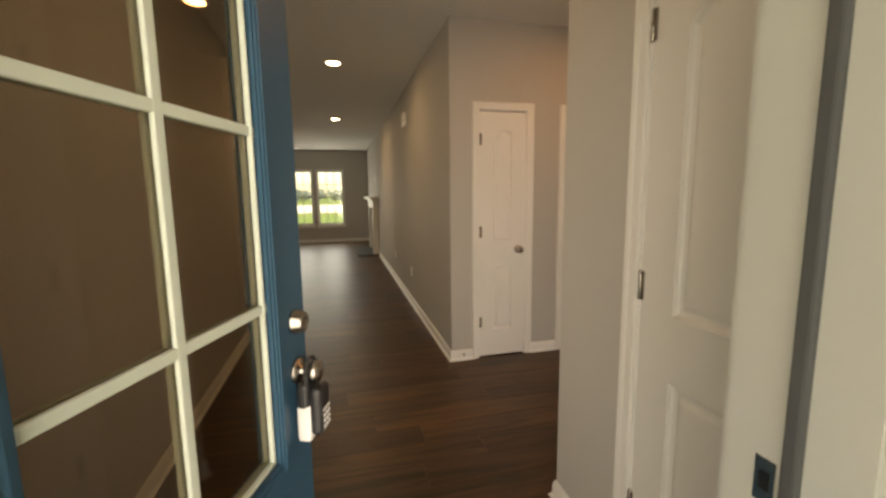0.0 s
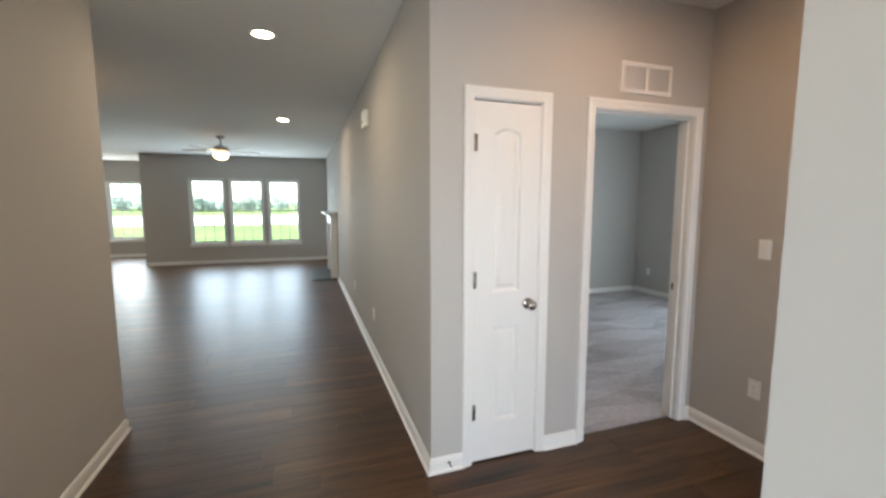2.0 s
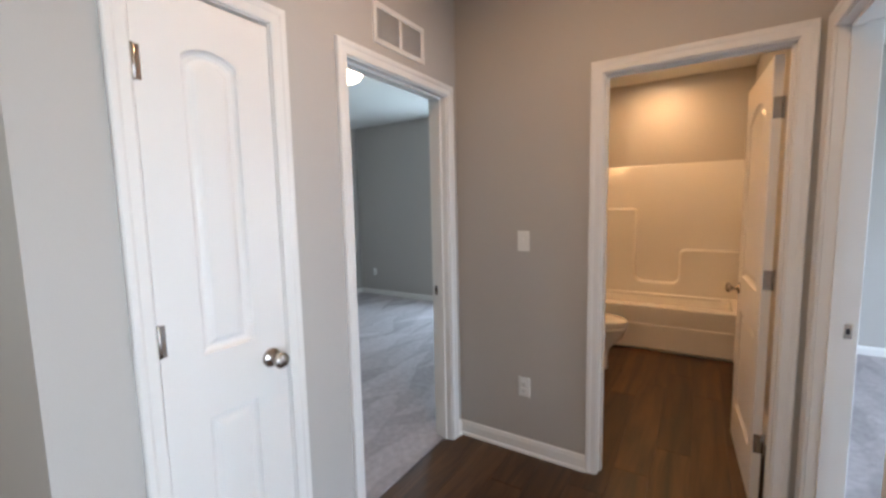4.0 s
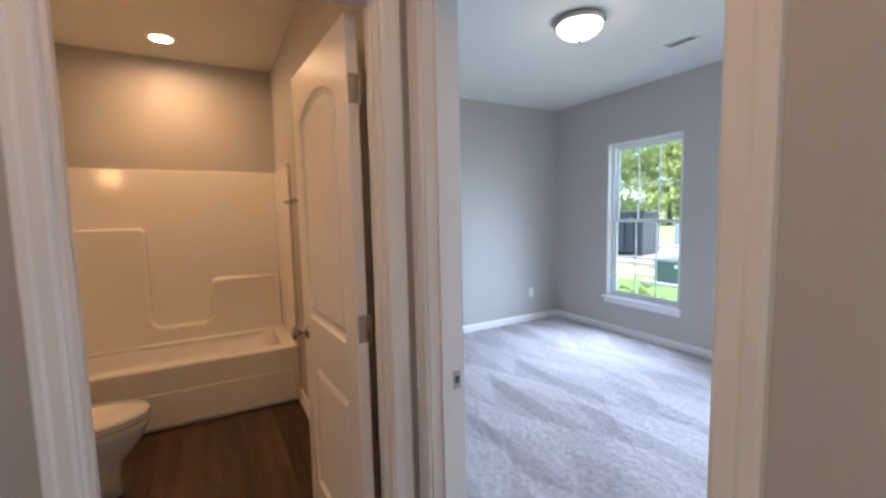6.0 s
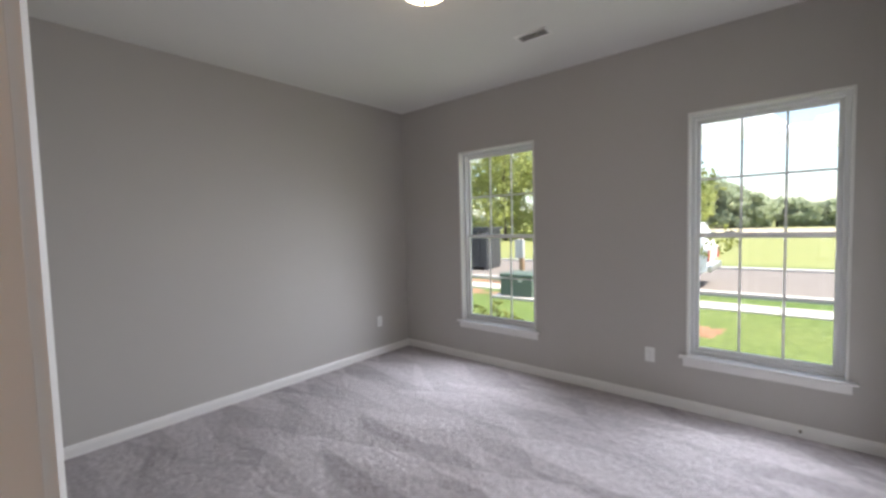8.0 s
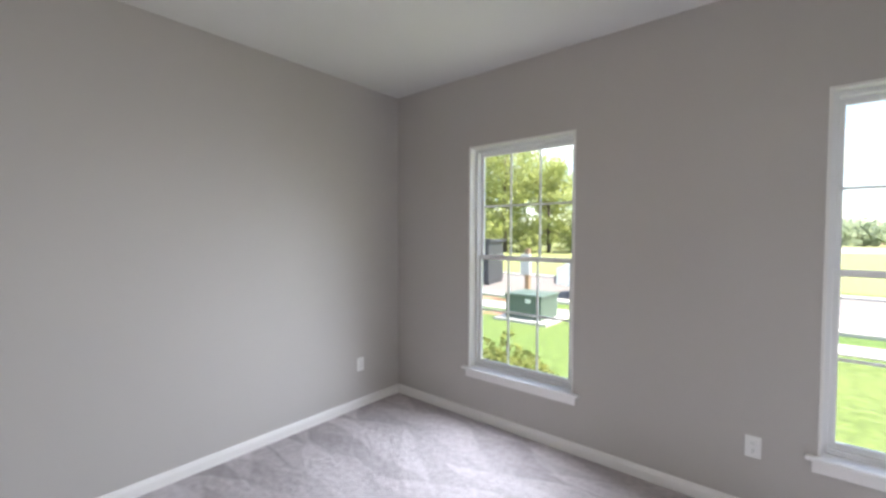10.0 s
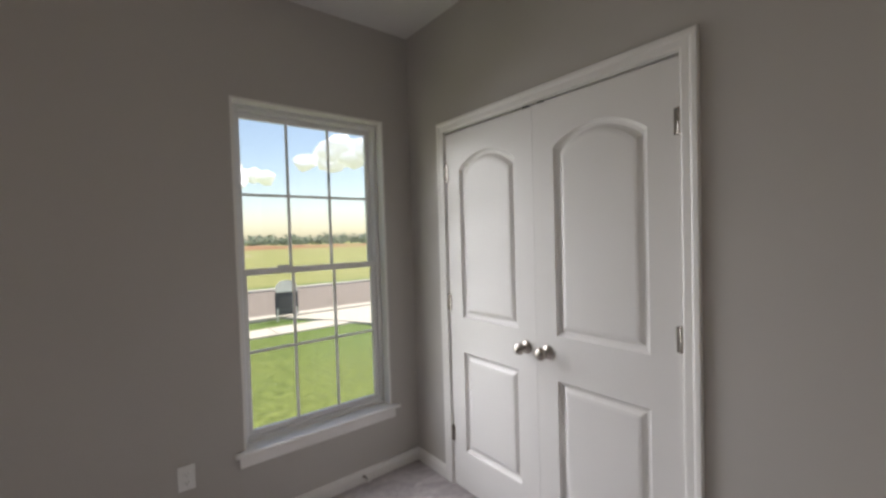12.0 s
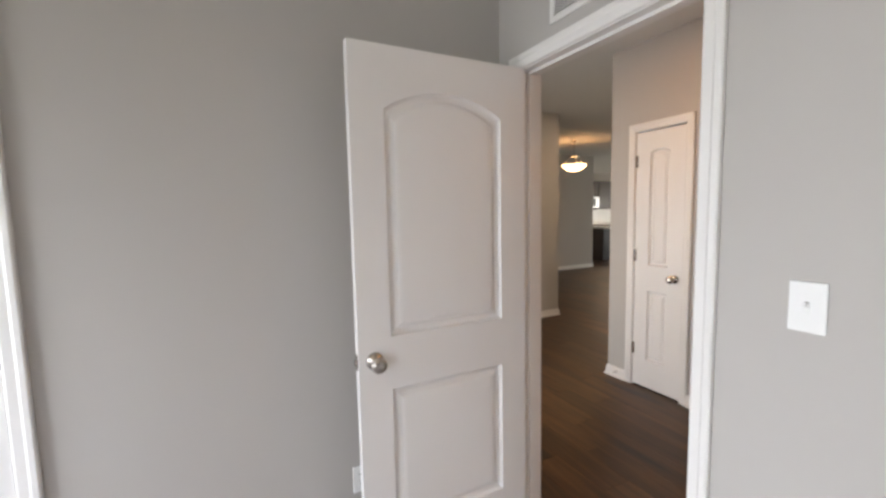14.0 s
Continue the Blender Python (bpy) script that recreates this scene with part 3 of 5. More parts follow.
# ---- windows ----
def window(name, m, w, z0, z1, depth=0.15, label="white vinyl single-hung window with colonial grilles"):
    """Local x runs along the wall, y points outdoors from the wall's inner face, z up; the opening is w wide from z0 to z1."""
    win = thing(name, label, "window", m, "structure")
    for nm, bx in (("jamb_liner", (0, 0.014, 0, 0.08, z0, z1)), ("jamb_liner", (w - 0.014, w, 0, 0.08, z0, z1)), ("jamb_liner", (0.014, w - 0.014, 0, 0.08, z1 - 0.014, z1))):
        bm = bmesh.new()
        rbox(bm, bx[0], bx[1], bx[2] - 0.004, bx[3], bx[4], bx[5], 0.002, 1)
        part(nm, bm, TRIM, win, "white painted reveal board")
    a, b, c, e = 0.014, w - 0.014, z0 + 0.014, z1 - 0.014
    F = 0.026
    for bx in ((a, a + F, c, e), (b - F, b, c, e), (a + F, b - F, e - F, e), (a + F, b - F, c, c + F)):
        bm = bmesh.new()
        rbox(bm, bx[0], bx[1], 0.062, depth - 0.005, bx[2], bx[3], 0.003, 1)
        part("window_frame", bm, VINYL, win, "white vinyl frame")
    a, b, c, e = a + F, b - F, c + F, e - F
    mid = (c + e) / 2 + 0.01
    for nm, lo, hi, y0 in (("upper_sash", mid - 0.018, e, 0.108), ("lower_sash", c, mid + 0.018, 0.078)):
        R, y1 = 0.026, y0 + 0.026
        bm = bmesh.new()
        for bx in ((a, a + R, lo, hi), (b - R, b, lo, hi), (a + R, b - R, hi - R - 0.004, hi), (a + R, b - R, lo, lo + R + 0.004)):
            rbox(bm, bx[0], bx[1], y0, y1, bx[2], bx[3], 0.003, 1)
        sash = part(nm, bm, VINYL, win, "white vinyl sash")
        ga, gb, gc, ge = a + R, b - R, lo + R + 0.004, hi - R - 0.004
        ym = (y0 + y1) / 2
        bm = bmesh.new()
        box(bm, ga, gb, ym - 0.002, ym + 0.002, gc, ge)
        p = part("pane", bm, GLASS, sash, "clear insulated glass")
        p.visible_shadow = False
        for k in (1, 2):
            x = ga + (gb - ga) * k / 3
            bm = bmesh.new()
            rbox(bm, x - 0.007, x + 0.007, ym - 0.007, ym + 0.007, gc, ge, 0.002, 1)
            part("grille_bar", bm, VINYL, sash)
        z = (gc + ge) / 2
        bm = bmesh.new()
        rbox(bm, ga, gb, ym - 0.0065, ym + 0.0065, z - 0.007, z + 0.007, 0.002, 1)
        part("grille_bar", bm, VINYL, sash)
    bm = bmesh.new()
    rbox(bm, a + 0.18, a + 0.24, 0.066, 0.082, mid + 0.018, mid + 0.03, 0.003, 1)
    part("sash_lock", bm, VINYL, win, "white sash lock")
    bm = bmesh.new()
    rbox(bm, -0.045, w + 0.045, -0.042, 0.0, z0 - 0.003, z0 + 0.016, 0.006, 2)
    rbox(bm, 0.0, w, -0.006, 0.066, z0 - 0.0025, z0 + 0.0155, 0.002, 1)
    part("window_sill", bm, TRIM, win, "white wood stool")
    bm = bmesh.new()
    rbox(bm, -0.02, w + 0.02, -0.016, -0.0005, z0 - 0.065, z0 - 0.003, 0.005, 2)
    part("apron", bm, TRIM, win, "white wood apron")
    return win


window("window_1", pose(1.938, YS, 0, 0, 0, 180), 0.85, *WIN)
window("window_2", pose(4.017, YS, 0, 0, 0, 180), 0.868, *WIN)
window("window_3", pose(XE, 1.75, 0, 0, 0, -90), 0.85, *WIN)
for a, b in LW:
    window("window_4", pose(a, FAR, 0), b - a, 0.50, 2.155)
for a, b in NW:
    window("window_5", pose(a, NOOK, 0), b - a, 0.50, 2.155)

# ---- baseboards ----
BASE = ((0, 0), (0.013, 0), (0.013, 0.062), (0.010, 0.070), (0.009, 0.078), (0.004, 0.086), (0, 0.086))
SHOE = ((0.012, 0), (0.026, 0), (0.025, 0.008), (0.020, 0.014), (0.012, 0.016))


def baseboard(x0, y0, x1, y1, nx, ny, shoe=False, e0=0.0, e1=0.0):
    """Along the wall face from (x0, y0) to (x1, y1); (nx, ny) points into the room; e0 and e1 lengthen the ends by their share of the thickness."""
    u = Vector((x1 - x0, y1 - y0, 0)).normalized()
    bm = bmesh.new()
    for prof in ((BASE, SHOE) if shoe else (BASE,)):
        A = [(x0 + nx * o - u.x * e0 * o, y0 + ny * o - u.y * e0 * o, z + 0.0005) for o, z in prof]
        B = [(x1 + nx * o + u.x * e1 * o, y1 + ny * o + u.y * e1 * o, z + 0.0005) for o, z in prof]
        sweep_side(bm, A, B)
    return solid("baseboard", bm, TRIM, "white painted baseboard with an eased top edge", "baseboard")


C = 0.062
# vestibule and hall
baseboard(0, 0.0, 0.245 - C, 0, 0, -1, True, 1, 0)
baseboard(0.65 + C, 0, 1.01 - C, 0, 0, -1, True)
baseboard(1.776 + C, 0, 1.89, 0, 0, -1, True, 0, -1)
baseboard(1.89, 0, 1.89, -0.83 + C, -1, 0, True, -1, 0)
baseboard(1.045 - C, -1.64, 0.046, -1.64, 0, 1, True, 0, 1)
baseboard(0.046, -1.64, 0.046, -2.107 + C, -1, 0, True, 1, 0)
baseboard(0, 6.80, 0, 0, -1, 0, True, 0, 1)
baseboard(0, FAR, 0, 8.30, -1, 0, True, -1, 0)
baseboard(-1.785, -2.79, -1.785, 1.05, 1, 0, True, -1, 1)
baseboard(-1.785, 1.05, -1.895, 1.05, 0, 1, True, 1, 1)
baseboard(-1.895, 1.05, -1.895, -2.79, -1, 0, True, 1, -1)
baseboard(-4.29, FAR, 0, FAR, 0, -1, True, 1, -1)
baseboard(-4.29, NOOK, -4.29, FAR, -1, 0, True, -1, 1)
baseboard(-8.4, NOOK, -4.29, NOOK, 0, -1, True, -1, -1)
baseboard(-4.95, -2.79, -4.95, 5.05, 1, 0, True, -1, 1)
baseboard(-4.95, 5.05, -8.4, 5.05, 0, 1, True, 1, -1)
baseboard(-4.95, -2.79, -1.895, -2.79, 0, 1, True, -1, -1)
# front bedroom
baseboard(XE, YS, XW, YS, 0, 1, False, -1, -1)
baseboard(XE, -1.75, XE, YS, -1, 0, False, -1, -1)
baseboard(XW, YS, XW, -4.757 - C, 1, 0, False, -1, 0)
baseboard(XW, -3.503 + C, XW, -1.75, 1, 0, False, 0, -1)
baseboard(XW, -1.75, 1.045 - C, -1.75, 0, -1, False, -1, 0)
baseboard(1.817 + C, -1.75, XE, -1.75, 0, -1, False, 0, -1)
# second bedroom
baseboard(1.776 + C, 0.11, XE, 0.11, 0, 1, False, 0, -1)
baseboard(XE, 0.11, XE, 3.6, -1, 0, False, -1, -1)
baseboard(XE, 3.6, 0.93, 3.6, 0, -1, False, -1, -1)
baseboard(0.93, 3.6, 0.93, 0.11, 1, 0, False, -1, -1)
# bathroom
baseboard(2.0, -1.64, 4.05, -1.64, 0, 1, True, 0, 0)
baseboard(4.05, 0.0, 2.0, 0.0, 0, -1, True, 0, -1)


# ---- wall plates, vents and small fixtures ----
def outlet(x, y, z, rz, label="white duplex outlet on a greige wall"):
    o = thing("outlet", label, "outlet", pose(x, y, z, 0, 0, rz))
    bm = bmesh.new()
    rbox(bm, -0.035, 0.035, -0.006, 0, -0.057, 0.057, 0.003)
    part("cover_plate", bm, PLASTIC, o)
    for k in (-1, 1):
        bm = bmesh.new()
        rbox(bm, -0.017, 0.017, -0.009, -0.005, k * 0.0195 - 0.014, k * 0.0195 + 0.014, 0.003)
        s = part("socket", bm, PLASTIC, o)
        bm = bmesh.new()
        for sx in (-0.007, 0.006):
            box(bm, sx, sx + 0.0018, -0.0095, -0.0088, k * 0.0195 - 0.001, k * 0.0195 + 0.007)
        lathe(bm, [(0, 0), (0.0025, 0), (0, 0.0004)], Matrix.Translation((0, -0.0092, k * 0.0195 - 0.008)) @ Matrix.Rotation(radians(90), 4, "X"), 8)
        part("slots", bm, BLACK, s)
    return o


def switch(x, y, z, rz, toggles=1):
    o = thing("light_switch", "white light switch plate on a greige wall", "light switch", pose(x, y, z, 0, 0, rz))
    w = 0.035 + 0.023 * (toggles - 1)
    bm = bmesh.new()
    rbox(bm, -w, w, -0.006, 0, -0.057, 0.057, 0.003)
    part("cover_plate", bm, PLASTIC, o)
    for k in range(toggles):
        xx = (k - (toggles - 1) / 2) * 0.046
        bm = bmesh.new()
        rbox(bm, xx - 0.006, xx + 0.006, -0.0075, -0.005, -0.013, 0.013, 0.001, 1)
        rbox(bm, xx - 0.004, xx + 0.004, -0.016, -0.006, 0.001, 0.011, 0.002, 1)
        part("toggle", bm, PLASTIC, o)
    return o


switch(1.89, -0.42, 1.231, -90)
outlet(1.89, -0.424, 0.392, -90)
outlet(2.183, YS, 0.382, 180)
outlet(XW, -2.463, 0.357, 90)
outlet(XE, -4.675, 0.377, -90)
switch(2.07, -1.75, 1.232, 0)
outlet(0, 1.92, 0.42, -90)
outlet(0, 3.48, 0.42, -90)
outlet(XE, 3.30, 0.38, -90)
outlet(-4.95, 3.85, 0.38, 90)


def grille(x, y, z, rz, w, h, name="return_grille", label="white two-panel return air grille above a doorway"):
    o = thing(name, label, "air vent", pose(x, y, z, 0, 0, rz))
    bm = bmesh.new()
    for bx in ((-w / 2, w / 2, h / 2 - 0.022, h / 2), (-w / 2, w / 2, -h / 2, -h / 2 + 0.022), (-w / 2, -w / 2 + 0.022, -h / 2 + 0.022, h / 2 - 0.022),
               (w / 2 - 0.022, w / 2, -h / 2 + 0.022, h / 2 - 0.022), (-0.008, 0.008, -h / 2 + 0.022, h / 2 - 0.022)):
        rbox(bm, bx[0], bx[1], -0.010, 0, bx[2], bx[3], 0.002, 1)
    part("frame", bm, TRIM, o)
    # flat dark sheet on the wall stands in for shade inside the duct
    bm = bmesh.new()
    box(bm, -w / 2 + 0.01, w / 2 - 0.01, -0.0015, -0.0008, -h / 2 + 0.01, h / 2 - 0.01)
    part("backing", bm, RUBBER, o, "dark sheet for the shaded duct behind the slats")
    n = int((h - 0.044) / 0.0095)
    for k in range(n):
        z0 = -h / 2 + 0.022 + (k + 0.5) * (h - 0.044) / n
        bm = bmesh.new()
        b2 = bmesh.new()
        box(b2, -w / 2 + 0.02, w / 2 - 0.02, -0.0006, 0.0006, -0.0062, 0.0062)
        merge(bm, b2, Matrix.Translation((0, -0.005, z0)) @ Matrix.Rotation(radians(-38), 4, "X"))
        part("slat", bm, TRIM, o)
    return o


grille(1.372, 0, 2.245, 0, 0.385, 0.18)
grille(1.43, -1.75, 2.245, 0, 0.385, 0.18)
# ceiling register in the front bedroom
o = thing("ceiling_register", "white ceiling air register over a dark sheet for duct shade", "air vent", pose(2.75, -4.371, CEIL, 0, 0, 0))
bm = bmesh.new()
for bx in ((-0.12, 0.12, 0.04, 0.062), (-0.12, 0.12, -0.062, -0.04), (-0.12, -0.10, -0.04, 0.04), (0.10, 0.12, -0.04, 0.04)):
    rbox(bm, bx[0], bx[1], bx[2], bx[3], -0.008, 0, 0.002, 1)
part("frame", bm, TRIM, o)
# black sheet under the ceiling in place of the duct's shade
bm = bmesh.new()
box(bm, -0.10, 0.10, -0.04, 0.04, -0.0018, -0.0008)
part("backing", bm, BLACK, o)
for k in range(5):
    bm = bmesh.new()
    b2 = bmesh.new()
    box(b2, -0.10, 0.10, -0.006, 0.006, -0.0005, 0.0005)
    merge(bm, b2, Matrix.Translation((0, -0.032 + k * 0.016, -0.006)) @ Matrix.Rotation(radians(-48), 4, "X"))
    part("slat", bm, TRIM, o)
# door chime on the hall wall
o = thing("door_chime", "white plastic door chime box high on the hall wall", "door chime", pose(0, 2.14, 2.33, 0, 0, -90))
bm = bmesh.new()
rbox(bm, -0.09, 0.09, -0.045, 0, -0.075, 0.075, 0.008, 3)
part("cover", bm, PLASTIC, o)
for k in range(4):
    bm = bmesh.new()
    box(bm, -0.05, 0.05, -0.0465, -0.0445, -0.05 + k * 0.012, -0.046 + k * 0.012)
    part("slot", bm, RUBBER, o)


def doorstop(x, y, z, rz):
    o = thing("doorstop", "small spring doorstop screwed to a white baseboard", "doorstop", pose(x, y, z, 0, 0, rz))
    bm = bmesh.new()
    lathe(bm, [(0, 0), (0.010, 0), (0.009, 0.006), (0.0045, 0.008), (0.0045, 0.055), (0, 0.055)], Matrix.Rotation(radians(90), 4, "X"), 12)
    part("spring", bm, NICKEL, o)
    bm = bmesh.new()
    lathe(bm, [(0, 0.055), (0.008, 0.055), (0.008, 0.066), (0, 0.069)], Matrix.Rotation(radians(90), 4, "X"), 12)
    part("rubber_tip", bm, PLASTIC, o)


doorstop(0.10, -0.012, 0.05, 0)
doorstop(1.30, YS + 0.012, 0.05, 180)


# ---- lamps ----
def downlight(x, y):
    o = thing("recessed_light", "round recessed ceiling light, lit warm", "ceiling light", pose(x, y, CEIL))
    bm = bmesh.new()
    lathe(bm, [(0.066, -0.002), (0.070, -0.007), (0.088, -0.006), (0.093, 0.0), (0.066, 0.0)], None, 32)
    part("trim_ring", bm, TRIM, o, "white trim ring")
    bm = bmesh.new()
    lathe(bm, [(0, -0.004), (0.068, -0.004), (0.068, -0.001), (0, -0.001)], None, 32)
    part("diffuser", bm, LED, o, "glowing diffuser")


for x, y in ((-0.86, 1.32), (-0.87, 4.49), (-0.85, -1.35), (0.95, -0.85), (4.40, -0.87), (-6.80, 7.90)):
    downlight(x, y)


def dome_light(x, y):
    o = thing("flush_dome_light", "flush ceiling light with frosted glass bowl and nickel rim, lit", "ceiling light", pose(x, y, CEIL))
    bm = bmesh.new()
    lathe(bm, [(0.0, 0), (0.155, 0), (0.168, -0.012), (0.170, -0.030), (0.160, -0.042), (0.148, -0.046), (0.0, -0.040)], None, 40)
    part("pan", bm, NICKEL, o, "brushed nickel pan")
    bm = bmesh.new()
    lathe(bm, [(0.147, -0.044), (0.140, -0.066), (0.118, -0.092), (0.082, -0.113), (0.040, -0.125), (0, -0.128)], None, 40)
    part("glass_bowl", bm, BULB, o, "glowing frosted glass bowl")
    bm = bmesh.new()
    lathe(bm, [(0.012, -0.124), (0.013, -0.130), (0.008, -0.138), (0.010, -0.144), (0.006, -0.152), (0, -0.154)], None, 16)
    part("finial", bm, NICKEL, o, "nickel finial")


dome_light(2.84, -3.36)
dome_light(2.64, 1.61)
# dining pendant
o = thing("pendant_light", "pendant lamp with frosted bowl hanging on a rod, lit", "pendant lamp", pose(-3.32, 2.82, CEIL))
bm = bmesh.new()
lathe(bm, [(0, 0), (0.065, 0), (0.060, -0.02), (0.012, -0.03), (0, -0.03)], None, 24)
part("canopy", bm, NICKEL, o)
bm = bmesh.new()
tube(bm, (0, 0, -0.03), (0, 0, -0.30), 0.006)
lathe(bm, [(0, -0.29), (0.09, -0.29), (0.10, -0.305), (0.02, -0.31), (0, -0.31)], None, 24)
for k in range(3):
    a = k * 2.094
    tube(bm, (0.08 * math.cos(a), 0.08 * math.sin(a), -0.30), (0.215 * math.cos(a), 0.215 * math.sin(a), -0.47), 0.005)
part("rod", bm, NICKEL, o)
bm = bmesh.new()
lathe(bm, [(0.225, -0.45), (0.222, -0.462), (0.19, -0.50), (0.13, -0.545), (0.06, -0.568), (0, -0.572)], None, 36)
part("glass_bowl", bm, AMBER, o, "glowing frosted glass bowl")
bm = bmesh.new()
box(bm, 0.16, XE, YS, -1.715, -0.05, 0.008)
solid("carpet_bedroom", bm, CARPET, "grey plush carpet with pale vacuum tracks", "carpet")
bm = bmesh.new()
box(bm, 0.93, XE, 0.055, 3.6, -0.05, 0.008)
solid("carpet_second_bedroom", bm, CARPET, "grey plush carpet with pale vacuum tracks", "carpet")

# ---- bathroom ----
ACRYL = mat("white_acrylic", (0.82, 0.80, 0.77), 0.16, vary=0.02, coat=0.3)
PORC = mat("white_porcelain", (0.84, 0.83, 0.80), 0.12, vary=0.02, coat=0.4)
X0, Y0, Y1 = 4.057, -1.64, 0.0
tub = thing("bathtub", "white acrylic bathtub with moulded three-wall surround", "bathtub", pose(X0, Y0, 0))
W, LN, TH = XE - X0, Y1 - Y0, 0.435
bm = bmesh.new()
rbox(bm, 0, 0.05, 0, LN, 0.0, TH, 0.016, 3)
rbox(bm, -0.010, 0.02, 0.06, LN - 0.06, 0.02, 0.26, 0.010, 3)
part("apron", bm, ACRYL, tub, "white tub apron with a stepped skirt")
for a, b, c, e, z in ((0.045, 0.14, 0, LN, TH - 0.002), (W - 0.10, W, 0, LN, TH - 0.002), (0.13, W - 0.09, 0, 0.12, TH - 0.003), (0.13, W - 0.09, LN - 0.12, LN, TH - 0.003)):
    bm = bmesh.new()
    rbox(bm, a, b, c, e, TH - 0.05, z, 0.018, 3)
    part("tub_rim", bm, ACRYL, tub)
bm = bmesh.new()
rings = []
for o, z in ((0.0, TH - 0.02), (0.015, TH - 0.06), (0.05, 0.16), (0.10, 0.09), (0.16, 0.08)):
    a, b, c, e = 0.12 + o, W - 0.09 - o, 0.11 + o * 1.4, LN - 0.11 - o * 1.4
    ring = []
    r = 0.10
    for cx, cy, s in ((b - r, e - r, 0), (a + r, e - r, 90), (a + r, c + r, 180), (b - r, c + r, 270)):
        for k in range(5):
            t_ = radians(s + 22.5 * k)
            ring.append(bm.verts.new((cx + r * math.cos(t_), cy + r * math.sin(t_), z)))
    rings.append(ring)
for a, b in zip(rings, rings[1:]):
    for i in range(len(a)):
        j = (i + 1) % len(a)
        bm.faces.new((a[i], a[j], b[j], b[i])).smooth = True
bm.faces.new(rings[-1])
part("basin", bm, ACRYL, tub, "smooth white tub basin")
ST = 1.83
bm = bmesh.new()
rbox(bm, W - 0.022, W - 0.002, 0.0, LN, TH - 0.004, ST, 0.006, 2)
back = part("back_panel", bm, ACRYL, tub, "moulded white back panel")


def bend(cy, cz, r, start, turn):
    """A rounded corner of an outline: eight points on an arc."""
    return [(cy + r * math.cos(radians(start + turn * k / 7)), cz + r * math.sin(radians(start + turn * k / 7))) for k in range(8)]


# one stepped swelling: a low shelf, a soap recess and a tall shoulder
ledge = [(0.03, TH - 0.02), (0.03, 0.925)] + bend(0.52, 0.865, 0.06, 90, -90) + bend(0.65, 0.63, 0.07, 180, 90) + bend(0.93, 0.63, 0.07, 270, 90)
ledge += bend(1.06, 1.31, 0.06, 180, -90) + [(LN - 0.03, 1.37), (LN - 0.03, TH - 0.02)]
bm = bmesh.new()
rear, mid_, nose, face_ = ([bm.verts.new((x, y, z)) for y, z in ledge] for x in (W - 0.012, W - 0.060, W - 0.080, W - 0.088))
for row, ins in ((nose, 0.008), (face_, 0.026)):
    n_ = len(ledge)
    for k, v in enumerate(row):
        (ya, za), (yb, zb) = ledge[max(k - 1, 0)], ledge[min(k + 1, n_ - 1)]
        ty, tz = yb - ya, zb - za
        ln = math.hypot(ty, tz) or 1
        v.co.y += ins * tz / ln if 0 < k < n_ - 1 else 0
        v.co.z -= ins * ty / ln if 0 < k < n_ - 1 else 0
for a, b in ((rear, mid_), (mid_, nose), (nose, face_)):
    for k in range(len(a) - 1):
        bm.faces.new((a[k], a[k + 1], b[k + 1], b[k])).smooth = True
bm.faces.new(face_)
bmesh.ops.recalc_face_normals(bm, faces=bm.faces)
part("moulded_shelf", bm, ACRYL, back, "stepped shelf moulding with a soap recess")
for y0, y1 in ((0.0, 0.024), (LN - 0.024, LN)):
    bm = bmesh.new()
    rbox(bm, 0.0, W - 0.018, y0, y1, TH - 0.004, ST, 0.008, 2)
    part("end_panel", bm, ACRYL, tub, "white end panel with a flange")
# toilet
to = thing("toilet", "white porcelain toilet with closed lid", "toilet", pose(3.42, -0.05, 0, 0, 0, 0))


def oval(bm, sections, n=28):
    rings = []
    for cy, rx, ry, z in sections:
        rings.append([bm.verts.new((rx * math.cos(2 * math.pi * i / n), cy + ry * math.sin(2 * math.pi * i / n), z)) for i in range(n)])
    for a, b in zip(rings, rings[1:]):
        for i in range(n):
            j = (i + 1) % n
            bm.faces.new((a[i], a[j], b[j], b[i])).smooth = True
    bm.faces.new(rings[0])
    bm.faces.new(rings[-1])


bm = bmesh.new()
oval(bm, ((-0.36, 0.105, 0.20, 0.0), (-0.36, 0.10, 0.19, 0.10), (-0.38, 0.105, 0.19, 0.18), (-0.44, 0.15, 0.22, 0.28), (-0.46, 0.18, 0.235, 0.36), (-0.46, 0.185, 0.24, 0.39)))
part("bowl", bm, PORC, to)
bm = bmesh.new()
oval(bm, ((-0.455, 0.185, 0.245, 0.392), (-0.455, 0.19, 0.25, 0.40), (-0.455, 0.188, 0.248, 0.412), (-0.455, 0.186, 0.246, 0.418), (-0.455, 0.188, 0.248, 0.42), (-0.455, 0.18, 0.24, 0.437), (-0.455, 0.10, 0.14, 0.445)))
part("seat_and_lid", bm, PORC, to)
bm = bmesh.new()
rbox(bm, -0.21, 0.21, -0.205, -0.012, 0.39, 0.74, 0.02, 3)
part("tank", bm, PORC, to)
bm = bmesh.new()
rbox(bm, -0.22, 0.22, -0.215, -0.006, 0.742, 0.775, 0.01, 3)
part("tank_lid", bm, PORC, to)
bm = bmesh.new()
tube(bm, (-0.15, -0.205, 0.68), (-0.15, -0.225, 0.68), 0.009)
tube(bm, (-0.15, -0.222, 0.68), (-0.08, -0.222, 0.67), 0.006)
part("flush_lever", bm, NICKEL, to)
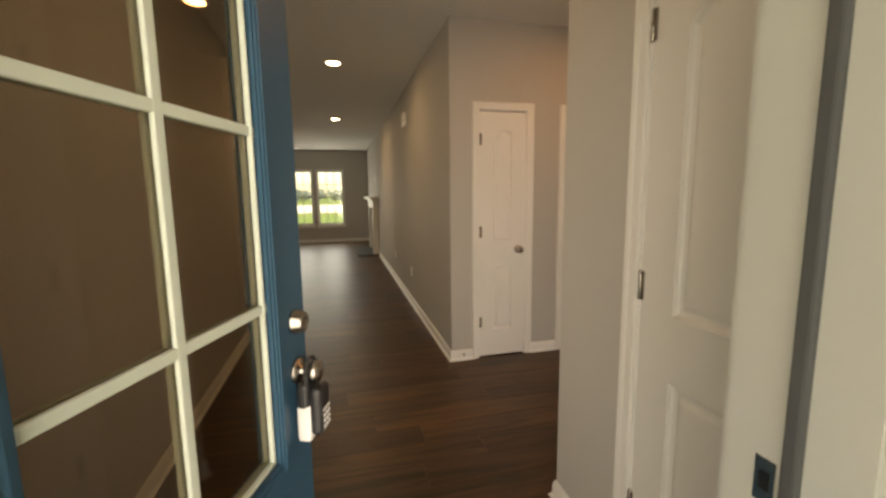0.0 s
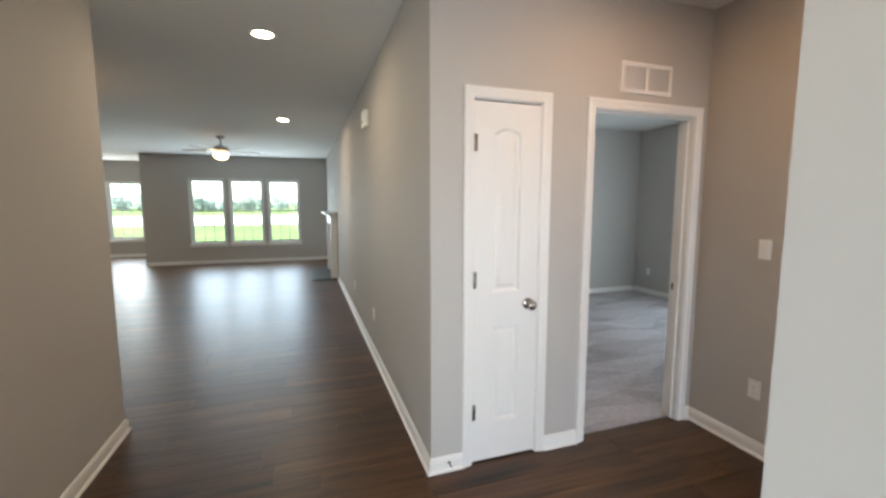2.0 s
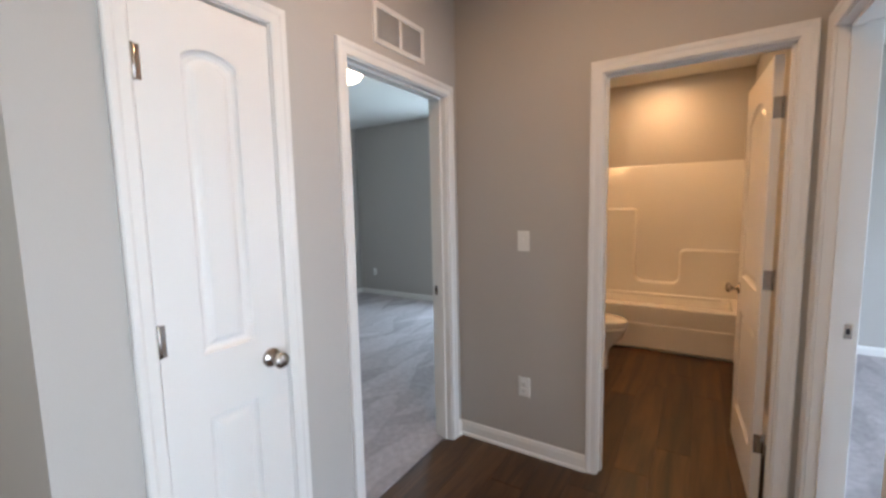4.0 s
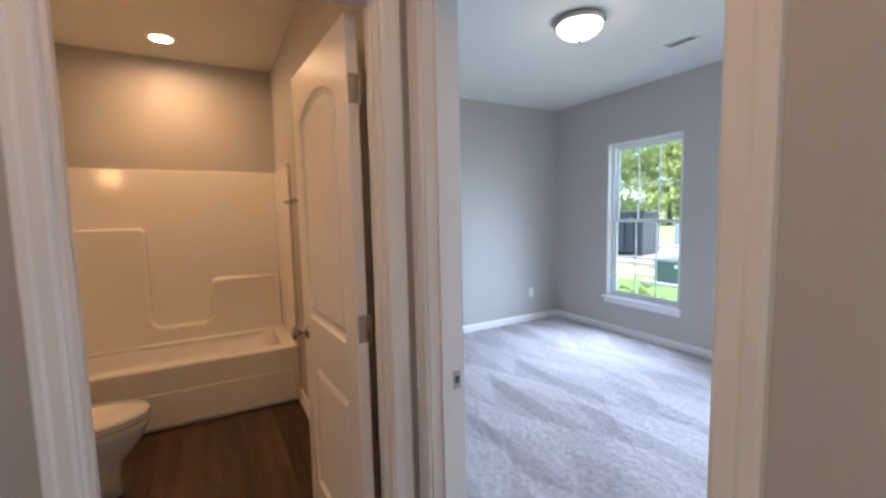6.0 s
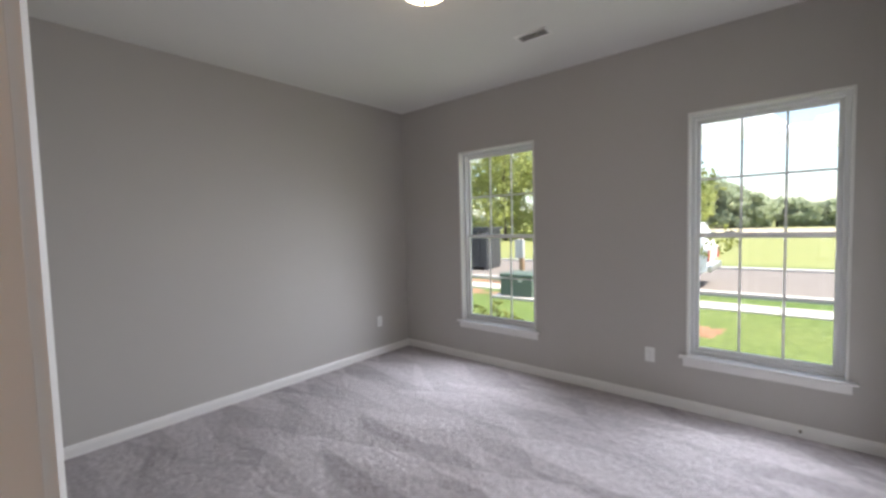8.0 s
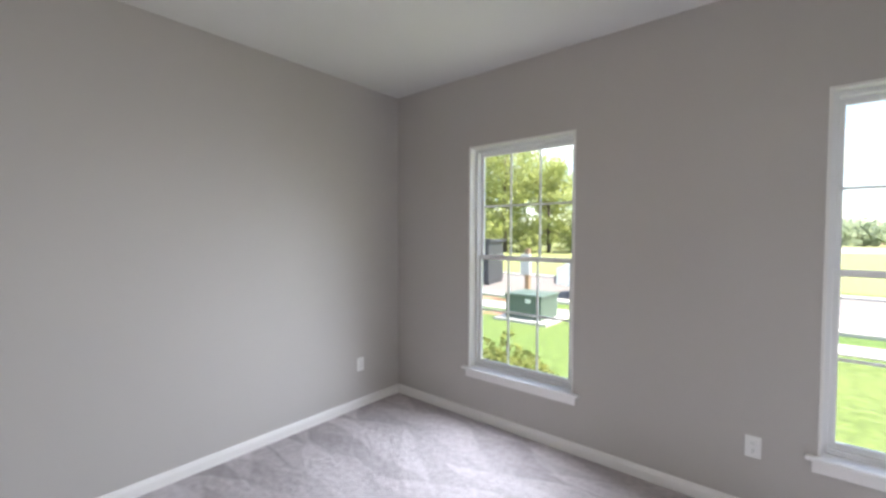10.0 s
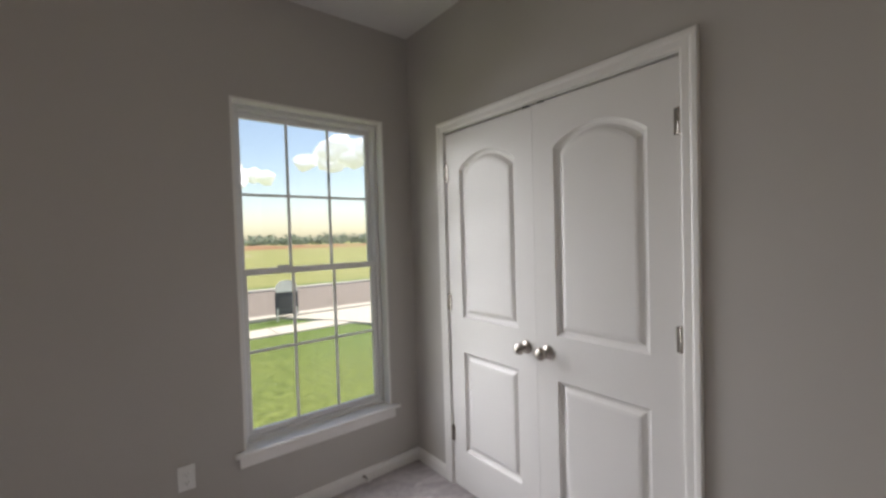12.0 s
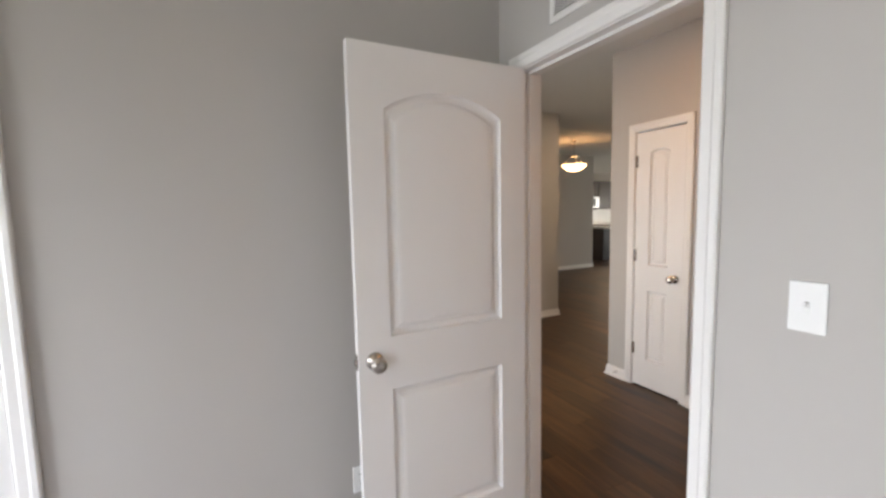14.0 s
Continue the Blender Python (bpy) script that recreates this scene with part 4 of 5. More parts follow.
# towel bar on the far end of the side wall
tb = thing("towel_bar", "nickel towel bar on a bathroom wall", "towel bar", pose(3.55, -1.64, 1.54))
for x in (0.0, 0.45):
    bm = bmesh.new()
    lathe(bm, [(0, 0), (0.024, 0), (0.022, 0.008), (0.010, 0.012), (0.010, 0.058), (0, 0.062)], Matrix.Translation((x, 0, 0)) @ Matrix.Rotation(radians(-90), 4, "X"), 16)
    part("post", bm, NICKEL, tb)
bm = bmesh.new()
tube(bm, (0, 0.052, 0), (0.45, 0.052, 0), 0.008)
part("bar", bm, NICKEL, tb)

# vanity light over the bathroom's near end
vl = thing("vanity_light", "nickel bar light with frosted globes, lit warm", "wall lamp", pose(2.78, -0.001, 1.93))
bm = bmesh.new()
rbox(bm, -0.30, 0.30, -0.028, 0.0, -0.055, 0.055, 0.008, 3)
part("back_plate", bm, NICKEL, vl, "brushed nickel back plate")
for gx in (-0.21, 0.0, 0.21):
    bm = bmesh.new()
    lathe(bm, [(0, 0), (0.030, 0), (0.030, 0.012), (0.020, 0.020), (0.020, 0.045), (0, 0.045)], Matrix.Translation((gx, -0.026, 0)) @ Matrix.Rotation(radians(90), 4, "X"), 18)
    holder = part("holder", bm, NICKEL, vl, "nickel lamp holder")
    bm = bmesh.new()
    lathe(bm, [(0.020, 0.0), (0.042, 0.018), (0.055, 0.050), (0.050, 0.085), (0.030, 0.106), (0, 0.112)], Matrix.Translation((gx, -0.062, 0)) @ Matrix.Rotation(radians(90), 4, "X"), 22)
    part("globe", bm, VANITY, holder, "glowing frosted globe")

# ---- living room ----
SLATE = mat("grey_slate_tile", (0.055, 0.06, 0.065), 0.45, vary=0.35, scale=9, bump=0.3, bump_scale=30)
SOOT = mat("black_firebox", (0.012, 0.012, 0.012), 0.7, vary=0.3)
fp = thing("fireplace", "white mantel fireplace with slate surround and hearth", "fireplace", pose(0, 7.12, 0, 0, 0, -90))
bm = bmesh.new()
rbox(bm, -0.84, 0.84, -0.50, -0.001, 0.001, 0.028, 0.004)
part("hearth", bm, SLATE, fp, "low grey slate hearth slab")
for x0, x1 in ((-0.75, -0.55), (0.55, 0.75)):
    bm = bmesh.new()
    rbox(bm, x0, x1, -0.12, -0.001, 0.028, 1.10, 0.004)
    rbox(bm, x0 - 0.012, x1 + 0.012, -0.135, -0.001, 0.028, 0.20, 0.005)
    rbox(bm, x0 + 0.03, x1 - 0.03, -0.130, -0.110, 0.28, 1.02, 0.006)
    part("pilaster", bm, TRIM, fp, "white fluted pilaster")
bm = bmesh.new()
rbox(bm, -0.75, 0.75, -0.125, -0.001, 1.10, 1.26, 0.004)
rbox(bm, -0.80, 0.80, -0.165, -0.001, 1.26, 1.305, 0.008)
part("frieze", bm, TRIM, fp)
bm = bmesh.new()
rbox(bm, -0.88, 0.88, -0.23, -0.001, 1.305, 1.345, 0.006)
part("mantel_shelf", bm, TRIM, fp, "white mantel shelf")
for x0, x1, z0, z1 in ((-0.55, -0.40, 0.03, 1.10), (0.40, 0.55, 0.03, 1.10), (-0.40, 0.40, 0.80, 1.10)):
    bm = bmesh.new()
    rbox(bm, x0, x1, -0.03, -0.001, z0, z1, 0.002, 1)
    part("slate_tile", bm, SLATE, fp)
bm = bmesh.new()
for bx in ((-0.40, -0.36, 0.03, 0.80), (0.36, 0.40, 0.03, 0.80), (-0.36, 0.36, 0.74, 0.80), (-0.36, 0.36, 0.03, 0.12)):
    rbox(bm, bx[0], bx[1], -0.045, -0.002, bx[2], bx[3], 0.003, 1)
part("firebox_frame", bm, BLACK, fp, "black metal firebox frame")
bm = bmesh.new()
box(bm, -0.36, 0.36, -0.010, -0.004, 0.12, 0.74)
part("firebox_screen", bm, SOOT, fp, "dark firebox screen")
o = thing("media_plate", "small white blank wall plate above the mantel", "wall plate", pose(0, 7.08, 1.78, 0, 0, -90))
bm = bmesh.new()
rbox(bm, -0.04, 0.04, -0.007, 0, -0.06, 0.06, 0.003)
part("cover_plate", bm, PLASTIC, o)
# ceiling fan
BLADE = mat("pale_fan_blade", (0.50, 0.45, 0.38), 0.5, vary=0.2, scale=12)
fan = thing("ceiling_fan", "five-blade ceiling fan with lit glass bowl", "ceiling fan", pose(-2.0, 6.38, CEIL))
bm = bmesh.new()
lathe(bm, [(0, 0), (0.075, 0), (0.070, -0.03), (0.030, -0.055), (0.014, -0.06), (0.014, -0.17), (0, -0.17)], None, 24)
part("canopy", bm, NICKEL, fan)
bm = bmesh.new()
lathe(bm, [(0, -0.16), (0.05, -0.165), (0.12, -0.19), (0.13, -0.24), (0.11, -0.275), (0.06, -0.29), (0, -0.29)], None, 28)
part("motor_housing", bm, NICKEL, fan)
for k in range(5):
    bm = bmesh.new()
    b2 = bmesh.new()
    rbox(b2, 0.20, 0.66, -0.065, 0.065, -0.004, 0.004, 0.003, 1)
    merge(bm, b2, Matrix.Rotation(radians(72 * k + 20), 4, "Z") @ Matrix.Translation((0, 0, -0.255)) @ Matrix.Rotation(radians(12), 4, "X"))
    b = part("blade", bm, BLADE, fan)
    bm = bmesh.new()
    b2 = bmesh.new()
    rbox(b2, 0.10, 0.26, -0.018, 0.018, -0.006, -0.001, 0.002, 1)
    merge(bm, b2, Matrix.Rotation(radians(72 * k + 20), 4, "Z") @ Matrix.Translation((0, 0, -0.258)) @ Matrix.Rotation(radians(12), 4, "X"))
    part("blade_iron", bm, NICKEL, b)
bm = bmesh.new()
lathe(bm, [(0.05, -0.285), (0.115, -0.30), (0.125, -0.325), (0.115, -0.37), (0.08, -0.405), (0.03, -0.42), (0, -0.422)], None, 32)
part("glass_bowl", bm, AMBER, fan, "glowing frosted glass bowl")

# ---- kitchen ----
ESPR = mat("espresso_cabinet_wood", (0.035, 0.024, 0.020), 0.4, vary=0.3, scale=8, bump=0.1)
STONE = mat("pale_granite", (0.55, 0.53, 0.50), 0.25, vary=0.4, scale=60)
STEEL = mat("stainless_steel", (0.55, 0.55, 0.56), 0.3, 1.0, vary=0.1, scale=40)
SPLASH = mat("white_subway_tile", (0.72, 0.71, 0.69), 0.2, vary=0.05)


def cabinet(name, x, y, rz, w, d, z0, z1, label):
    o = thing(name, label, "cabinet", pose(x, y, 0, 0, 0, rz), group="kitchen cabinets")
    bm = bmesh.new()
    box(bm, 0.001, w - 0.001, 0.022, d, z0, z1)
    part("body", bm, ESPR, o)
    bm = bmesh.new()
    rbox(bm, 0.004, w - 0.004, 0.0, 0.02, z0 + (0.10 if z0 < 0.1 else 0.004), z1 - 0.004, 0.003, 1)
    dr = part("door", bm, ESPR, o)
    bm = bmesh.new()
    rbox(bm, 0.07, w - 0.07, -0.004, 0.0, z0 + (0.17 if z0 < 0.1 else 0.07), z1 - 0.07, 0.003, 1)
    part("door_panel", bm, ESPR, dr)
    zz = z1 - 0.12 if z0 < 0.1 else z0 + 0.12
    bm = bmesh.new()
    tube(bm, (w - 0.05, -0.022, zz - 0.05), (w - 0.05, -0.022, zz + 0.05), 0.005, 8)
    tube(bm, (w - 0.05, 0, zz - 0.04), (w - 0.05, -0.022, zz - 0.04), 0.004, 8)
    tube(bm, (w - 0.05, 0, zz + 0.04), (w - 0.05, -0.022, zz + 0.04), 0.004, 8)
    part("handle", bm, NICKEL, dr)
    return o


for k in range(8):
    y = 6.2 + 0.6 * k
    cabinet("base_cabinet", -7.80, y, 90, 0.6, 0.595, 0.0, 0.88, "espresso wood base cabinet under a pale counter")
    if abs(y - 8.0) > 0.05:
        cabinet("upper_cabinet", -8.05, y, 90, 0.6, 0.345, 1.42, 2.40, "espresso wood upper cabinet with panel door")
    else:
        cabinet("upper_cabinet", -8.05, y, 90, 0.6, 0.345, 1.86, 2.40, "short espresso upper cabinet above the microwave")
        o = thing("microwave", "stainless over-range microwave under a short cabinet", "microwave", pose(-8.0, y, 1.45, 0, 0, 90))
        bm = bmesh.new()
        rbox(bm, 0.003, 0.597, 0.0, 0.398, 0.0, 0.405, 0.004)
        part("body", bm, STEEL, o)
        bm = bmesh.new()
        rbox(bm, 0.06, 0.42, -0.005, 0.002, 0.07, 0.33, 0.003, 1)
        part("door_glass", bm, BLACK, o)
bm = bmesh.new()
rbox(bm, -8.398, -7.77, 6.18, 11.02, 0.882, 0.92, 0.005)
tagged(part("countertop", bm, STONE), "pale speckled stone countertop on dark cabinets", "countertop")
bm = bmesh.new()
box(bm, -8.3995, -8.392, 6.2, 11.0, 0.921, 1.419)
solid("backsplash", bm, SPLASH, "white tiled backsplash", "backsplash")
isl = thing("kitchen_island", "espresso kitchen island with a pale stone top", "kitchen island", pose(-6.35, 6.15, 0))
bm = bmesh.new()
rbox(bm, 0, 0.75, 0, 1.9, 0.0, 0.885, 0.004)
part("body", bm, ESPR, isl)
for k in range(3):
    bm = bmesh.new()
    rbox(bm, 0.748, 0.756, 0.06 + k * 0.61, 0.62 + k * 0.61, 0.14, 0.82, 0.003, 1)
    part("panel", bm, ESPR, isl)
bm = bmesh.new()
rbox(bm, -0.04, 0.95, -0.04, 1.94, 0.887, 0.925, 0.005)
part("top", bm, STONE, isl, "pale stone top")

# ---- outdoors ----
GZ = -0.35


def ground_mat():
    m = mat("mown_grass", (0.10, 0.15, 0.035), 0.9, spec=0.2)
    N, L = m.node_tree.nodes, m.node_tree.links
    b, tc = N["Principled BSDF"], N["Texture Coordinate"]
    n1, n2 = N.new("ShaderNodeTexNoise"), N.new("ShaderNodeTexNoise")
    n1.inputs["Scale"].default_value, n1.inputs["Detail"].default_value = 0.10, 6
    n2.inputs["Scale"].default_value, n2.inputs["Detail"].default_value = 9, 8
    r1, r2, mx = N.new("ShaderNodeValToRGB"), N.new("ShaderNodeValToRGB"), N.new("ShaderNodeMixRGB")
    r1.color_ramp.elements[0].position, r1.color_ramp.elements[0].color = 0.38, (0.100, 0.165, 0.050, 1)
    r1.color_ramp.elements[1].position, r1.color_ramp.elements[1].color = 0.70, (0.168, 0.195, 0.070, 1)
    r2.color_ramp.elements[0].position, r2.color_ramp.elements[0].color = 0.3, (0.45, 0.5, 0.35, 1)
    r2.color_ramp.elements[1].position, r2.color_ramp.elements[1].color = 0.7, (1.25, 1.2, 1.0, 1)
    mx.blend_type, mx.inputs[0].default_value = "MULTIPLY", 0.8
    for n in (n1, n2):
        L.new(tc.outputs["Object"], n.inputs["Vector"])
    L.new(n1.outputs["Fac"], r1.inputs[0])
    L.new(n2.outputs["Fac"], r2.inputs[0])
    L.new(r1.outputs[0], mx.inputs[1])
    L.new(r2.outputs[0], mx.inputs[2])
    L.new(mx.outputs[0], b.inputs["Base Color"])
    bp = N.new("ShaderNodeBump")
    bp.inputs["Strength"].default_value, bp.inputs["Distance"].default_value = 0.8, 0.03
    L.new(n2.outputs["Fac"], bp.inputs["Height"])
    L.new(bp.outputs[0], b.inputs["Normal"])
    return m


GRASS = ground_mat()
CONC = mat("pale_concrete", (0.46, 0.44, 0.40), 0.85, vary=0.15, scale=3, bump=0.3, bump_scale=80)
ASPH = mat("worn_pale_asphalt", (0.185, 0.16, 0.145), 0.9, vary=0.2, scale=2, bump=0.4, bump_scale=120)
SOIL = mat("red_clay_soil", (0.28, 0.15, 0.085), 0.95, vary=0.35, scale=3, bump=0.6, bump_scale=20)
BARK = mat("tree_bark", (0.10, 0.075, 0.055), 0.9, vary=0.3, scale=14, bump=0.6, bump_scale=40)


def leaf_mat(name, a, b, scale):
    """Thin leaves that let part of the light through."""
    m = bpy.data.materials.new(name)
    m.use_nodes = True
    N, L = m.node_tree.nodes, m.node_tree.links
    N.remove(N["Principled BSDF"])
    tc, n1, mix = N.new("ShaderNodeTexCoord"), N.new("ShaderNodeTexNoise"), N.new("ShaderNodeMixRGB")
    d, t, x = N.new("ShaderNodeBsdfDiffuse"), N.new("ShaderNodeBsdfTranslucent"), N.new("ShaderNodeMixShader")
    n1.inputs["Scale"].default_value, n1.inputs["Detail"].default_value = scale, 6
    mix.inputs[1].default_value, mix.inputs[2].default_value = (*a, 1), (*b, 1)
    x.inputs[0].default_value = 0.55
    L.new(tc.outputs["Object"], n1.inputs["Vector"])
    L.new(n1.outputs["Fac"], mix.inputs[0])
    L.new(mix.outputs[0], d.inputs[0])
    L.new(mix.outputs[0], t.inputs[0])
    L.new(d.outputs[0], x.inputs[1])
    L.new(t.outputs[0], x.inputs[2])
    L.new(x.outputs[0], N["Material Output"].inputs[0])
    return m


LEAF = leaf_mat("broad_leaves", (0.28, 0.35, 0.13), (0.50, 0.50, 0.20), 0.5)
LEAFY = leaf_mat("young_yellow_green_leaves", (0.16, 0.20, 0.06), (0.32, 0.32, 0.10), 4)
# leaves paled in colour to stand for the haze at the field edge
MIDLEAF = leaf_mat("haze_tinted_edge_leaves", (0.34, 0.40, 0.28), (0.48, 0.52, 0.36), 0.3)
# horizon woods: the haze of distance is mixed into this greyed leaf colour
HAZED_FARLEAF = leaf_mat("distant_woods", (0.20, 0.25, 0.21), (0.32, 0.36, 0.30), 0.05)

bm = bmesh.new()
n, R = 40, 2500.0
c0 = bm.verts.new((0, 0, GZ))
prev = None
for r in (30.0, 120.0, 500.0, R):
    ring = [bm.verts.new((r * math.cos(2 * math.pi * i / n), r * math.sin(2 * math.pi * i / n), GZ)) for i in range(n)]
    for i in range(n):
        j = (i + 1) % n
        if prev is None:
            bm.faces.new((c0, ring[i], ring[j]))
        else:
            bm.faces.new((prev[i], ring[i], ring[j], prev[j]))
    prev = ring
solid("ground", bm, GRASS, "mown green lawn running into a dry field", "ground")
bm = bmesh.new()
box(bm, -90, 90, -18.7, -13.1, GZ - 0.1, GZ + 0.012)
solid("road", bm, ASPH, "pale worn residential street", "road")
FIELD = mat("dry_field_grass", (0.195, 0.192, 0.07), 0.95, vary=0.35, scale=0.25, tint=(0.17, 0.20, 0.055), bump=0.5, bump_scale=6)
bm = bmesh.new()
box(bm, -900, 900, -900, -20.5, GZ - 0.02, GZ + 0.006)
solid("field", bm, FIELD, "dry yellow-green field across the street", "field")
for y0, y1 in ((-13.1, -12.75), (-19.05, -18.7)):
    bm = bmesh.new()
    rbox(bm, -90, 90, y0, y1, GZ - 0.1, GZ + 0.09, 0.03, 3)
    solid("kerb", bm, CONC, "rounded concrete kerb", "kerb")
bm = bmesh.new()
for k in range(60):
    x = -45 + k * 1.5
    rbox(bm, x + 0.006, x + 1.494, -11.85, -11.1, GZ - 0.05, GZ + 0.03, 0.008, 1)
solid("pavement", bm, CONC, "pale concrete sidewalk in scored slabs", "sidewalk")
bm = bmesh.new()
rbox(bm, -7.2, -1.75, -13.0, -3.2, GZ - 0.05, GZ + 0.045, 0.01, 1)
tri = ((-1.75, -10.6), (-1.35, -11.6), (-0.6, -12.74), (-1.75, -12.74))
sweep_side(bm, [(x, y, GZ - 0.05) for x, y in tri], [(x, y, GZ + 0.045) for x, y in tri])
solid("driveway", bm, CONC, "pale concrete driveway", "driveway")
bm = bmesh.new()
box(bm, -5.1, 0.04, -5.0, -2.94, GZ - 0.05, -0.03)
solid("porch_slab", bm, CONC, "concrete porch slab", "porch")


def heap(name, x0, x1, y0, y1, h, seed, material, label):
    """A low uneven mound."""
    bm = bmesh.new()
    nx, ny = 28, 10
    g = [[None] * (ny + 1) for _ in range(nx + 1)]
    for i in range(nx + 1):
        for j in range(ny + 1):
            u, w = i / nx, j / ny
            e = (math.sin(math.pi * u) * math.sin(math.pi * w)) ** 0.5
            z = GZ - 0.02 + e * h * (0.45 + 0.55 * abs(noise.noise((u * 7 + seed, w * 3, seed)) * 1.8))
            g[i][j] = bm.verts.new((x0 + (x1 - x0) * u, y0 + (y1 - y0) * w, z))
    for i in range(nx):
        for j in range(ny):
            bm.faces.new((g[i][j], g[i + 1][j], g[i + 1][j + 1], g[i][j + 1])).smooth = True
    return tagged(part(name, bm, material), label, "soil heap", "", "structure")


heap("bare_soil", 6.6, 12.5, -12.7, -11.9, 0.07, 3, SOIL, "bare red soil by the sidewalk")
heap("bare_soil", 6.7, 12.5, -11.0, -9.9, 0.06, 4, SOIL, "bare red soil by the sidewalk")
heap("dirt_mound", -70, -8, -130, -118, 1.2, 8, SOIL, "long low mound of red clay in a field")
heap("dirt_mound", -140, -85, -125, -115, 0.9, 9, SOIL, "long low mound of red clay in a field")
heap("graded_soil", -14, 26, -86, -60, 0.16, 13, mat("pale_graded_soil", (0.40, 0.34, 0.25), 0.95, vary=0.3, scale=0.6, bump=0.5, bump_scale=8), "pale strip of graded soil across a field")
heap("gravel_strip", -60, 60, 40, 75, 0.3, 11, CONC, "pale graded gravel strip behind the lawn")


def blob_leaves(centres, per, size, rng, flat=0.8):
    """Leaf cards scattered through balls (x, y, z, r)."""
    verts, faces = [], []
    for x, y, z, r in centres:
        for _ in range(per):
            d = Vector((rng.gauss(0, 1), rng.gauss(0, 1), rng.gauss(0, 1))).normalized() * r * rng.uniform(0.45, 1.05)
            p = Vector((x, y, z)) + Vector((d.x, d.y, d.z * flat))
            a = Vector((rng.gauss(0, 1), rng.gauss(0, 1), rng.gauss(0, 0.6))).normalized()
            b = a.cross(Vector((rng.gauss(0, 1), rng.gauss(0, 1), rng.gauss(0, 1)))).normalized()
            s = size * rng.uniform(0.6, 1.3)
            i = len(verts)
            verts += [tuple(p - a * s), tuple(p + b * s * 0.45), tuple(p + a * s), tuple(p - b * s * 0.45)]
            faces.append((i, i + 1, i + 2, i + 3))
    return verts, faces


def tree(x, y, h, spread, seed, clumps=26, per=90, leaf=0.22, material=None, trunk=0.22, base=0.28, label="broadleaf tree with an uneven green crown"):
    rng = random.Random(seed)
    t = thing("tree", label, "tree", pose(x, y, GZ), group="trees")
    bm = bmesh.new()
    tube(bm, (0, 0, -0.1), (0.05 * h * 0.1, 0, h * 0.5), trunk, 10, trunk * 0.55)
    tube(bm, (0.05 * h * 0.1, 0, h * 0.5), (0, 0.1, h * 0.85), trunk * 0.55, 8, trunk * 0.15)
    cs = []
    for k in range(clumps):
        a, q = rng.uniform(0, 6.283), rng.random()
        z = h * (base + (1 - base) * q ** 0.9 * 0.95)
        rr = spread * (0.25 + 0.75 * math.sin(math.pi * min(1, 0.18 + 0.8 * q)) ** 0.7) * rng.uniform(0.25, 1.0)
        c = (rr * math.cos(a), rr * math.sin(a), z, spread * rng.uniform(0.22, 0.42))
        cs.append(c)
        if k % 3 == 0:
            tube(bm, (0, 0, max(h * 0.25, z * 0.62)), (c[0] * 0.85, c[1] * 0.85, z), trunk * 0.22, 6, trunk * 0.06)
    part("trunk", bm, BARK, t)
    v, f = blob_leaves(cs, per, leaf, rng)
    me = bpy.data.meshes.new("crown")
    me.from_pydata(v, [], f)
    me.materials.append(material or LEAF)
    ob = new("crown", me)
    ob.parent = t
    return t


for k, (x, y, h, s) in enumerate(((17.5, -46, 5.4, 3.2), (21, -42, 9.0, 3.8), (25, -40, 13.0, 4.6), (29, -44, 12.0, 4.8), (33, -38, 14.0, 5.4), (14.5, -52, 7.0, 3.6),
                                  (38, -45, 13.0, 5.0), (27, -52, 12, 5), (11.0, -58, 6.0, 3.4), (43, -36, 14, 5.5), (20, -58, 10, 4.6), (34, -30, 12, 4.6))):
    tree(x, y, h, s, 20 + k, clumps=44, per=150, leaf=0.22, base=0.05)
# field-edge trees, their haze painted in by the pale leaf material
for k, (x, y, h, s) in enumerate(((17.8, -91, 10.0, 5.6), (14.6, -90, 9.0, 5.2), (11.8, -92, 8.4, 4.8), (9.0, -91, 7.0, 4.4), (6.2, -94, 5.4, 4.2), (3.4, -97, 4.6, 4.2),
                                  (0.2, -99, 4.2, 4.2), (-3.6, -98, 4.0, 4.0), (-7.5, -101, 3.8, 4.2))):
    tree(x, y, h, s, 60 + k, clumps=26, per=110, leaf=0.42, material=MIDLEAF, base=0.04, label="broadleaf tree at the edge of a field, leaves coloured pale for haze")
# young tree in the front lawn
tree(2.52, -9.2, 2.7, 0.62, 77, clumps=16, per=26, leaf=0.055, material=LEAFY, trunk=0.022, base=0.45, label="slim young tree with sparse yellow-green leaves")
heap("mulch_ring", 2.05, 3.0, -9.65, -8.75, 0.06, 6, SOIL, "ring of mulch round a young tree")


def shrub(x, y, seed, h=0.5):
    rng = random.Random(seed)
    o = thing("shrub", "low leafy shrub with pale green leaves by the house", "shrub", pose(x, y, GZ), group="shrubs")
    bm = bmesh.new()
    cs = []
    for k in range(9):
        a, r = rng.uniform(0, 6.283), rng.uniform(0.05, 0.3)
        c = (r * math.cos(a), r * math.sin(a), h * rng.uniform(0.45, 1.0))
        tube(bm, (0, 0, -0.02), c, 0.008, 6, 0.004)
        cs.append((*c, 0.16))
    part("stems", bm, BARK, o)
    v, f = blob_leaves(cs, 34, 0.055, rng)
    me = bpy.data.meshes.new("leaves")
    me.from_pydata(v, [], f)
    me.materials.append(LEAFY)
    ob = new("leaves", me)
    ob.parent = o


shrub(4.72, -6.75, 1, 0.55)
shrub(4.30, -6.6, 2, 0.42)

